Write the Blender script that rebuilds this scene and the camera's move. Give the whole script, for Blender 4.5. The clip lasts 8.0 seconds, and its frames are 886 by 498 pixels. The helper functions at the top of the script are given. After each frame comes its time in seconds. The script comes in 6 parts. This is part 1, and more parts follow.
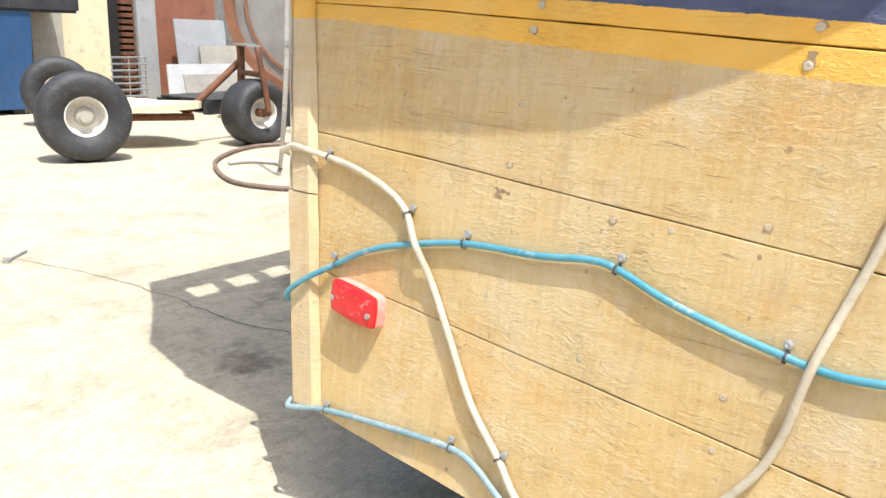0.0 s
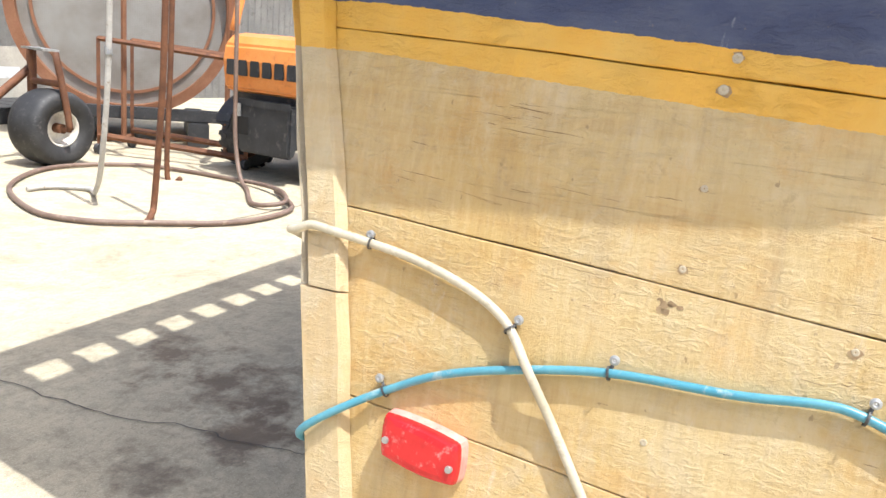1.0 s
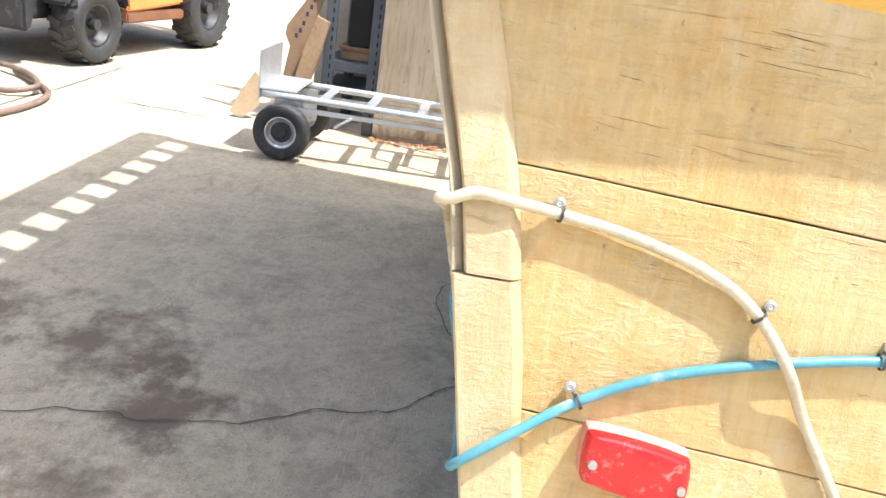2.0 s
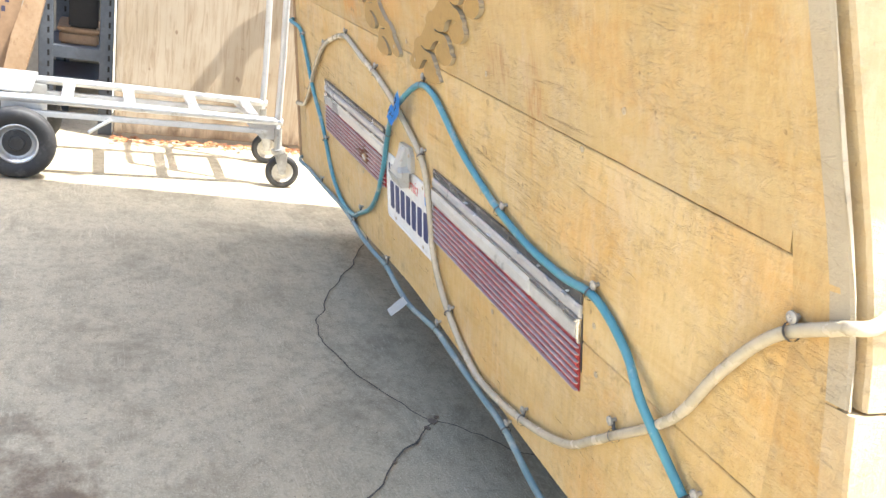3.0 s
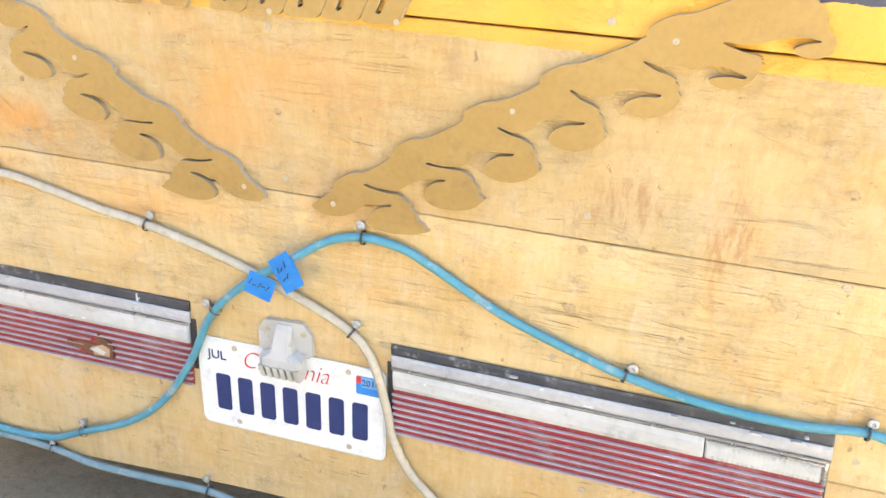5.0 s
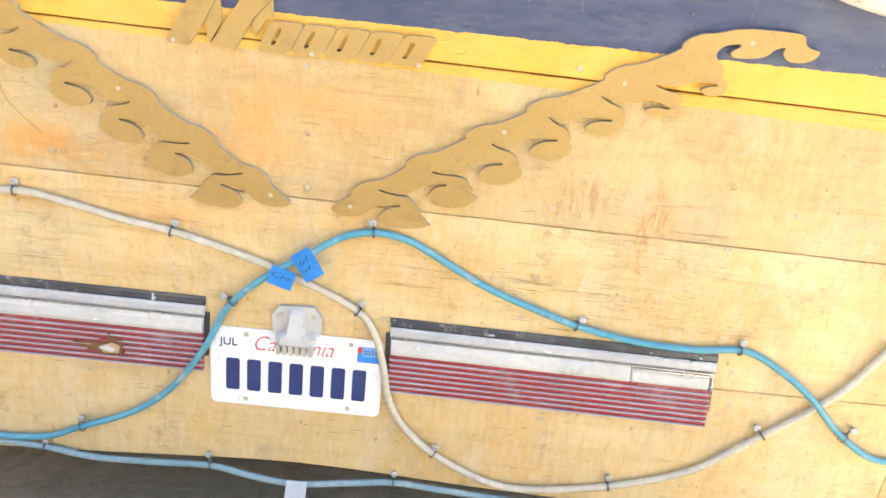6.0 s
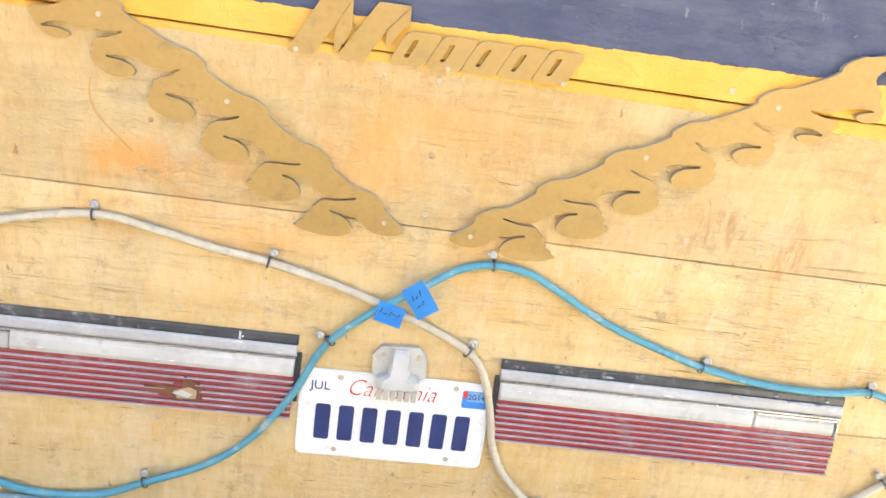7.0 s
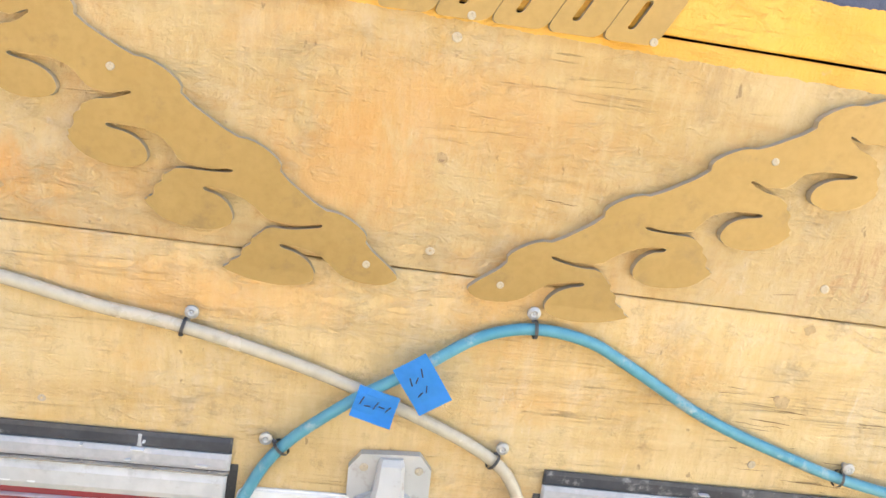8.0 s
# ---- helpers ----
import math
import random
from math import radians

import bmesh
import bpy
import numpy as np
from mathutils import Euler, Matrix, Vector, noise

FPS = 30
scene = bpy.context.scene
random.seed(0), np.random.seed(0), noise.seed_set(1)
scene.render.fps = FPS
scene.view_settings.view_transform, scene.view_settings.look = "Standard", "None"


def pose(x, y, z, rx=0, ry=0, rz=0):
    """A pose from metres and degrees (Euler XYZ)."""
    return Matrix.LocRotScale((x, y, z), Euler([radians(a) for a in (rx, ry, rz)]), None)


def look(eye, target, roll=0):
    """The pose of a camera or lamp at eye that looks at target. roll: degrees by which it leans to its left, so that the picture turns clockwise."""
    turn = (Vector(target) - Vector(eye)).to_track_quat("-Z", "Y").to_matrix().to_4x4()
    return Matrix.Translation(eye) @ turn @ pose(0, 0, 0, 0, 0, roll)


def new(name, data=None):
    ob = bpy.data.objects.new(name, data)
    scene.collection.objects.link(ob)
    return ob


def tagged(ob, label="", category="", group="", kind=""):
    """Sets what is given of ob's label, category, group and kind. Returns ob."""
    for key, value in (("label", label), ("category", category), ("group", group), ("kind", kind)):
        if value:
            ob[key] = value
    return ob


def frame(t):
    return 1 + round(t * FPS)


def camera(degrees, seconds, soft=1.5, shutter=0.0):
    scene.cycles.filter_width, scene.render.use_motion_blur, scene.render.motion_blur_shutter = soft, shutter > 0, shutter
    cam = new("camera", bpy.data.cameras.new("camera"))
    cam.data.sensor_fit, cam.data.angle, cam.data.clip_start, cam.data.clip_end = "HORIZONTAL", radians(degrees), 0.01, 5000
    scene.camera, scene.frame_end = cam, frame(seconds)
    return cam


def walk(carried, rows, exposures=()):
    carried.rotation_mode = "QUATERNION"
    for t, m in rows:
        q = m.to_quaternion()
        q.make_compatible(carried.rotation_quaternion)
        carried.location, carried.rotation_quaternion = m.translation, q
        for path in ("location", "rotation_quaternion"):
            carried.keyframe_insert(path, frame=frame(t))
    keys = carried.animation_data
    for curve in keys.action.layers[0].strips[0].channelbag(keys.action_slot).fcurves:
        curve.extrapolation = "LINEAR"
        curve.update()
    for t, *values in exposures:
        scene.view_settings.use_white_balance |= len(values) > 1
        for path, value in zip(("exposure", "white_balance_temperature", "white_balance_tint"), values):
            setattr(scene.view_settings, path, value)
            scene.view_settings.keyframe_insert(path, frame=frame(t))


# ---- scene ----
# camera
cam = camera(57.68, 8.0)
PATH = [
    (0, (2.478, 1.260, 1.058), (0.963, 0.063, 0.538), 2.28),
    (0.2, (2.487, 1.142, 1.055), (0.876, 0.077, 0.536), 4.3),
    (0.5, (2.453, 0.939, 1.076), (0.783, -0.046, 0.586), 5.48),
    (0.7, (2.408, 0.811, 1.076), (0.696, -0.126, 0.641), 4.9),
    (1, (2.370, 0.597, 1.075), (0.572, -0.148, 0.617), 5.17),
    (1.3, (2.323, 0.434, 1.082), (0.484, -0.092, 0.497), 6.4),
    (1.5, (2.317, 0.261, 1.078), (0.433, -0.033, 0.474), 7.04),
    (1.7, (2.278, 0.132, 1.068), (0.402, -0.098, 0.414), 6.56),
    (2.8, (1.877, -0.568, 1.033), (0.138, 0.175, 0.383), 12.54),
    (3, (1.776, -0.662, 1.029), (0.062, 0.130, 0.369), 10.09),
    (3.2, (1.640, -0.741, 1.044), (-0.039, 0.174, 0.459), 9.1),
    (3.5, (1.458, -0.842, 1.037), (-0.134, 0.225, 0.464), 7.71),
    (4, (1.145, -0.985, 1.055), (-0.148, 0.438, 0.506), 6.34),
    (4.5, (0.876, -1.008, 1.048), (-0.037, 0.704, 0.564), 8.36),
    (4.7, (0.779, -1.014, 1.058), (0.017, 0.767, 0.562), 6.37),
    (5.8, (0.429, -1.351, 1.067), (0.461, 0.600, 0.626), 7.02),
    (6, (0.375, -1.409, 1.077), (0.407, 0.544, 0.646), 6.03),
    (6.5, (0.166, -1.443, 1.055), (0.254, 0.513, 0.647), 5.77),
    (6.8, (0.101, -1.388, 1.043), (0.248, 0.565, 0.635), 5.6),
    (7, (0.095, -1.295, 1.008), (0.259, 0.674, 0.697), 7.15),
    (7.5, (0.106, -1.064, 0.995), (0.267, 0.921, 0.804), 7.34),
    (8, (0.087, -0.858, 0.947), (0.310, 1.119, 0.749), 7.21),
]
walk(cam, [(t, look(e, g, r)) for t, e, g, r in PATH],
     exposures=[(0, 0.76, 5950, 9), (1.0, 0.84, 5950, 9), (1.7, 1.06, 5950, 9), (2.8, 1.84, 6080, 8), (3.5, 2.33, 6080, 8), (4.5, 2.50, 6000, 8), (7.0, 2.57, 6080, 8), (8.0, 2.40, 6080, 8)])

# world and sun
SUN_DIR = Vector((-0.17, -0.38, -1.0)).normalized()
world = bpy.data.worlds.new("sky")
scene.world = world
world.use_nodes = True
sky = world.node_tree.nodes.new("ShaderNodeTexSky")
sky.sky_type, sky.sun_disc = "NISHITA", False
sky.air_density, sky.dust_density, sky.ozone_density = 1.0, 4.5, 0.6
sky.sun_elevation, sky.sun_rotation = radians(67.4), radians(24.1)
background = world.node_tree.nodes["Background"]
background.inputs["Strength"].default_value = 0.15
world.node_tree.links.new(sky.outputs["Color"], background.inputs["Color"])
sun_data = bpy.data.lights.new("sun", "SUN")
sun_data.energy, sun_data.angle, sun_data.color = 3.9, radians(0.45), (1.0, 0.95, 0.87)
sun = new("sun", sun_data)
sun.matrix_world = look((0, 0, 30), Vector((0, 0, 30)) + SUN_DIR)

# ---- material tools ----
def blank(name, rough=0.6, metal=0.0):
    m = bpy.data.materials.new(name)
    m.use_nodes = True
    b = m.node_tree.nodes["Principled BSDF"]
    b.inputs["Roughness"].default_value = rough
    b.inputs["Metallic"].default_value = metal
    return m, m.node_tree, b


def put(nt, socket, value):
    if isinstance(value, bpy.types.NodeSocket):
        nt.links.new(value, socket)
    elif isinstance(value, (tuple, list)) and len(value) == 3 and socket.type == "RGBA":
        socket.default_value = (*value, 1)
    else:
        socket.default_value = value


def coords(nt, scale=(1, 1, 1), loc=(0, 0, 0), rot=(0, 0, 0)):
    c = nt.nodes.new("ShaderNodeTexCoord")
    n = nt.nodes.new("ShaderNodeMapping")
    n.inputs["Scale"].default_value, n.inputs["Location"].default_value, n.inputs["Rotation"].default_value = scale, loc, rot
    nt.links.new(c.outputs["Object"], n.inputs["Vector"])
    return n.outputs["Vector"]


def noisy(nt, vec, scale, detail=5.0, rough=0.6, warp=0.0):
    n = nt.nodes.new("ShaderNodeTexNoise")
    nt.links.new(vec, n.inputs["Vector"])
    n.inputs["Scale"].default_value, n.inputs["Detail"].default_value = scale, detail
    n.inputs["Roughness"].default_value, n.inputs["Distortion"].default_value = rough, warp
    return n.outputs["Fac"]


def ramp(nt, fac, lo, hi):
    n = nt.nodes.new("ShaderNodeMapRange")
    n.inputs["From Min"].default_value, n.inputs["From Max"].default_value = lo, hi
    nt.links.new(fac, n.inputs["Value"])
    return n.outputs["Result"]


def mix(nt, fac, a, b, blend="MIX"):
    n = nt.nodes.new("ShaderNodeMix")
    n.data_type, n.blend_type = "RGBA", blend
    put(nt, n.inputs[0], fac)
    put(nt, n.inputs[6], a)
    put(nt, n.inputs[7], b)
    return n.outputs[2]


def calc(nt, op, a, b=0.0):
    n = nt.nodes.new("ShaderNodeMath")
    n.operation = op
    put(nt, n.inputs[0], a)
    put(nt, n.inputs[1], b)
    return n.outputs[0]


def relief(nt, b, height, strength=0.3, dist=0.002):
    n = nt.nodes.new("ShaderNodeBump")
    n.inputs["Strength"].default_value, n.inputs["Distance"].default_value = strength, dist
    nt.links.new(height, n.inputs["Height"])
    nt.links.new(n.outputs["Normal"], b.inputs["Normal"])


def surface(name, base, other, scale=6.0, rough=0.6, metal=0.0, dirt=None, grain=60.0, bump=0.15, spread=0.12):
    """A surface with broad patches, fine grain, some dirt and relief."""
    m, nt, b = blank(name, rough, metal)
    v = coords(nt)
    broad, fine = noisy(nt, v, scale), noisy(nt, v, grain, 3)
    col = mix(nt, ramp(nt, broad, 0.35, 0.65), base, other)
    if dirt:
        spots = ramp(nt, noisy(nt, v, scale * 2.7, 8, 0.7), 0.56, 0.7)
        col = mix(nt, spots, col, dirt)
    dim = tuple(0.75 * c for c in base)
    col = mix(nt, calc(nt, "MULTIPLY", ramp(nt, fine, 0.4, 0.7), 0.35), col, dim)
    put(nt, b.inputs["Base Color"], col)
    put(nt, b.inputs["Roughness"], calc(nt, "ADD", calc(nt, "MULTIPLY", calc(nt, "SUBTRACT", broad, 0.5), 2 * spread), rough))
    relief(nt, b, fine, bump)
    return m


def wood(name, painted=False, grey=0.0, split=0.0, tone=0.95):
    """Weathered, sun-bleached varnished plank wood; the painted one carries a yellow and a blue band, worn at their edges."""
    m, nt, b = blank(name, 0.58)
    v = coords(nt)
    long = coords(nt, (3.0, 3.0, 46))
    upright = coords(nt, (95, 95, 8))
    patch, grain, weave = noisy(nt, v, 4.2, 7, 0.64, 0.5), noisy(nt, long, 1.0, 6, 0.6, 0.6), noisy(nt, upright, 1.0, 4, 0.65)
    speck = noisy(nt, v, 170, 5, 0.75)
    honey, bleached, orange = (0.545, 0.372, 0.140), (0.595, 0.456, 0.232), (0.60, 0.305, 0.065)
    col = mix(nt, ramp(nt, patch, 0.36, 0.66), honey, bleached)
    stain = ramp(nt, noisy(nt, coords(nt, (1, 1, 1.5), (3.1, 1.7, 0.4)), 4.0, 9, 0.72, 0.4), 0.51, 0.66)
    col = mix(nt, calc(nt, "MULTIPLY", stain, 0.45), col, orange)
    col = mix(nt, calc(nt, "MULTIPLY", ramp(nt, grain, 0.48, 0.72), 0.32), col, (0.40, 0.22, 0.06))
    col = mix(nt, calc(nt, "MULTIPLY", ramp(nt, weave, 0.50, 0.70), 0.38), col, (0.66, 0.50, 0.27))
    col = mix(nt, calc(nt, "MULTIPLY", ramp(nt, weave, 0.46, 0.30), 0.28), col, (0.42, 0.25, 0.08))
    # scoured, greyed patches where the varnish has gone
    bare = ramp(nt, noisy(nt, coords(nt, (7.5, 7.5, 4.0), (1.3, 4.1, 2.2)), 1.0, 9, 0.76, 0.35), 0.52, 0.66)
    col = mix(nt, calc(nt, "MULTIPLY", bare, 0.52), col, (0.60, 0.50, 0.335))
    flecks = ramp(nt, noisy(nt, coords(nt, (30, 30, 7)), 1.0, 6, 0.8, 0.4), 0.62, 0.70)
    col = mix(nt, calc(nt, "MULTIPLY", flecks, 0.40), col, (0.66, 0.58, 0.44))
    smear = ramp(nt, noisy(nt, coords(nt, (24, 24, 3.2), (6, 2, 8)), 1.0, 8, 0.7, 0.3), 0.53, 0.70)
    col = mix(nt, calc(nt, "MULTIPLY", smear, 0.4), col, (0.38, 0.27, 0.14))
    # drying cracks along the grain, in patches
    near = calc(nt, "ABSOLUTE", calc(nt, "SUBTRACT", noisy(nt, coords(nt, (1.5, 1.5, 95 if split else 48)), 1.0, 4, 0.5, 0.5), 0.5))
    where = ramp(nt, noisy(nt, coords(nt, (0.7, 0.7, 1.8), (7, 2, 5)), 4.2, 5, 0.7), 0.50 - split, 0.68 - split)
    broken = ramp(nt, noisy(nt, coords(nt, (7, 7, 60), (3, 3, 3)), 1.0, 4), 0.49, 0.58)
    hair = calc(nt, "ABSOLUTE", calc(nt, "SUBTRACT", noisy(nt, coords(nt, (3.5, 3.5, 210), (2, 6, 1)), 1.0, 2, 0.5, 0.4), 0.5))
    crack = calc(nt, "MAXIMUM", calc(nt, "MULTIPLY", ramp(nt, near, 0.010 if split else 0.006, 0.001), broken), calc(nt, "MULTIPLY", ramp(nt, hair, 0.03, 0.005), 0.16 if split else 0.1))
    if split:
        # the split boards are cracked most between the lights and the joint above
        level_at = nt.nodes.new("ShaderNodeSeparateXYZ")
        nt.links.new(v, level_at.inputs[0])
        band = ramp(nt, calc(nt, "ABSOLUTE", calc(nt, "SUBTRACT", level_at.outputs[2], 0.735)), 0.17, 0.06)
        where = calc(nt, "MULTIPLY", where, calc(nt, "ADD", calc(nt, "MULTIPLY", band, 0.8), 0.2))
        where = calc(nt, "MULTIPLY", where, ramp(nt, level_at.outputs[0], 1.12, 0.9))
    crack = calc(nt, "MULTIPLY", crack, where)
    col = mix(nt, calc(nt, "MULTIPLY", crack, 0.35), col, (0.11, 0.06, 0.025))
    grime = ramp(nt, noisy(nt, v, 26, 9, 0.8), 0.545 if split else 0.57, 0.67)
    col = mix(nt, calc(nt, "MULTIPLY", grime, 0.55 if split else 0.32), col, (0.26, 0.17, 0.075))
    pits = ramp(nt, noisy(nt, coords(nt, (70, 70, 40)), 1.0, 3, 0.6), 0.70, 0.74)
    col = mix(nt, calc(nt, "MULTIPLY", pits, 0.6), col, (0.20, 0.12, 0.05))
    if grey:
        col = mix(nt, grey, col, (0.50, 0.45, 0.35))
    # rust-orange runs and blots on the stern
    where_at = nt.nodes.new("ShaderNodeSeparateXYZ")
    nt.links.new(v, where_at.inputs[0])
    rag = noisy(nt, coords(nt, (16, 16, 5)), 1.0, 7, 0.75)
    for cx, cz, rx, rz, shade, strong in ((-0.265, 0.905, 0.075, 0.040, (0.64, 0.29, 0.045), 0.7), 
                                          (0.07, 0.93, 0.10, 0.06, (0.66, 0.30, 0.05), 0.4), (0.16, 1.0, 0.16, 0.05, (0.64, 0.32, 0.07), 0.4), (-0.05, 0.80, 0.2, 0.03, (0.64, 0.30, 0.05), 0.35)):
        dx = calc(nt, "DIVIDE", calc(nt, "SUBTRACT", where_at.outputs[0], cx), rx)
        dz = calc(nt, "DIVIDE", calc(nt, "SUBTRACT", where_at.outputs[2], cz), rz)
        far = calc(nt, "SQRT", calc(nt, "ADD", calc(nt, "MULTIPLY", dx, dx), calc(nt, "MULTIPLY", dz, dz)))
        blot = ramp(nt, calc(nt, "ADD", far, calc(nt, "MULTIPLY", calc(nt, "SUBTRACT", rag, 0.5), -3.2)), 1.1, 0.3)
        col = mix(nt, calc(nt, "MULTIPLY", blot, strong), col, shade)
    # rusty runs straight down under old screws
    drip = ramp(nt, noisy(nt, coords(nt, (85, 85, 4), (4, 1, 2)), 1.0, 5, 0.7, 0.3), 0.47, 0.60)
    for cx, cz, rx, rz, shade, strong in ((0.615, 0.895, 0.050, 0.040, (0.38, 0.19, 0.075), 0.65), (0.735, 0.865, 0.042, 0.085, (0.44, 0.23, 0.075), 0.8), (0.715, 0.915, 0.018, 0.05, (0.70, 0.60, 0.42), 0.4),
                                          (0.565, 0.87, 0.03, 0.06, (0.46, 0.25, 0.09), 0.4)):
        dx = calc(nt, "DIVIDE", calc(nt, "SUBTRACT", where_at.outputs[0], cx), rx)
        dz = calc(nt, "DIVIDE", calc(nt, "SUBTRACT", where_at.outputs[2], cz), rz)
        far = calc(nt, "SQRT", calc(nt, "ADD", calc(nt, "MULTIPLY", dx, dx), calc(nt, "MULTIPLY", dz, dz)))
        blot = ramp(nt, calc(nt, "ADD", far, calc(nt, "MULTIPLY", calc(nt, "SUBTRACT", rag, 0.5), -1.6)), 1.15, 0.5)
        col = mix(nt, calc(nt, "MULTIPLY", calc(nt, "MULTIPLY", blot, calc(nt, "ADD", calc(nt, "MULTIPLY", drip, 0.8), 0.12)), strong), col, shade)
    # torn fibres and small dents, raised in patches
    torn = noisy(nt, coords(nt, (38, 38, 90), (5, 1, 9)), 1.0, 6, 0.7, 0.6)
    torn = calc(nt, "MULTIPLY", ramp(nt, torn, 0.46, 0.68), ramp(nt, noisy(nt, v, 7, 5, 0.7), 0.40, 0.62))
    col = mix(nt, calc(nt, "MULTIPLY", torn, 0.30), col, (0.66, 0.56, 0.36))
    height = calc(nt, "SUBTRACT", calc(nt, "ADD", calc(nt, "MULTIPLY", weave, 0.55), calc(nt, "MULTIPLY", speck, 0.6)), calc(nt, "MULTIPLY", crack, 1.2))
    height = calc(nt, "ADD", height, calc(nt, "MULTIPLY", torn, 0.75))
    if painted:
        sep = nt.nodes.new("ShaderNodeSeparateXYZ")
        nt.links.new(v, sep.inputs[0])
        wobble = calc(nt, "MULTIPLY", calc(nt, "SUBTRACT", noisy(nt, v, 55, 4, 0.7), 0.5), 0.008)
        level = calc(nt, "ADD", calc(nt, "ADD", sep.outputs[2], calc(nt, "MULTIPLY", calc(nt, "MAXIMUM", sep.outputs[1], 0.0), 0.058)), wobble)
        blue_edge = calc(nt, "ADD", calc(nt, "MULTIPLY", ramp(nt, sep.outputs[0], 1.2, 1.21), 0.013), 1.1355)
        low_edge = calc(nt, "ADD", calc(nt, "MULTIPLY", sep.outputs[0], -0.025), calc(nt, "ADD", calc(nt, "MULTIPLY", ramp(nt, sep.outputs[0], 1.2, 1.21), 0.0265), 1.0805))
        chips = ramp(nt, noisy(nt, v, 75, 6, 0.75), 0.67, 0.70)
        yellow = mix(nt, ramp(nt, noisy(nt, v, 9, 6), 0.4, 0.7), (0.76, 0.41, 0.05), (0.74, 0.45, 0.09))
        blue = mix(nt, ramp(nt, noisy(nt, coords(nt, (2, 2, 9)), 3, 8, 0.7), 0.42, 0.72), (0.050, 0.062, 0.125), (0.095, 0.108, 0.165))
        scuff = ramp(nt, noisy(nt, coords(nt, (14, 14, 2)), 3, 6, 0.7), 0.66, 0.72)
        blue = mix(nt, calc(nt, "MULTIPLY", scuff, 0.5), blue, (0.33, 0.34, 0.38))
        paint = mix(nt, calc(nt, "GREATER_THAN", level, blue_edge), yellow, blue)
        on = calc(nt, "MULTIPLY", calc(nt, "GREATER_THAN", level, low_edge), calc(nt, "SUBTRACT", 1.0, calc(nt, "MULTIPLY", chips, 0.6)))
        col = mix(nt, on, col, paint)
        put(nt, b.inputs["Roughness"], calc(nt, "SUBTRACT", 0.62, calc(nt, "MULTIPLY", on, 0.12)))
    # each board varies a little at random around the given tone
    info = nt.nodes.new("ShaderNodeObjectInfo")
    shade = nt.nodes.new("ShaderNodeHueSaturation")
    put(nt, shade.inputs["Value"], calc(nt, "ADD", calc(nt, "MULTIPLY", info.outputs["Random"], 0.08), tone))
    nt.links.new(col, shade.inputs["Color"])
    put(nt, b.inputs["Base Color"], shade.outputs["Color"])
    relief(nt, b, height, 0.75, 0.0036)
    return m


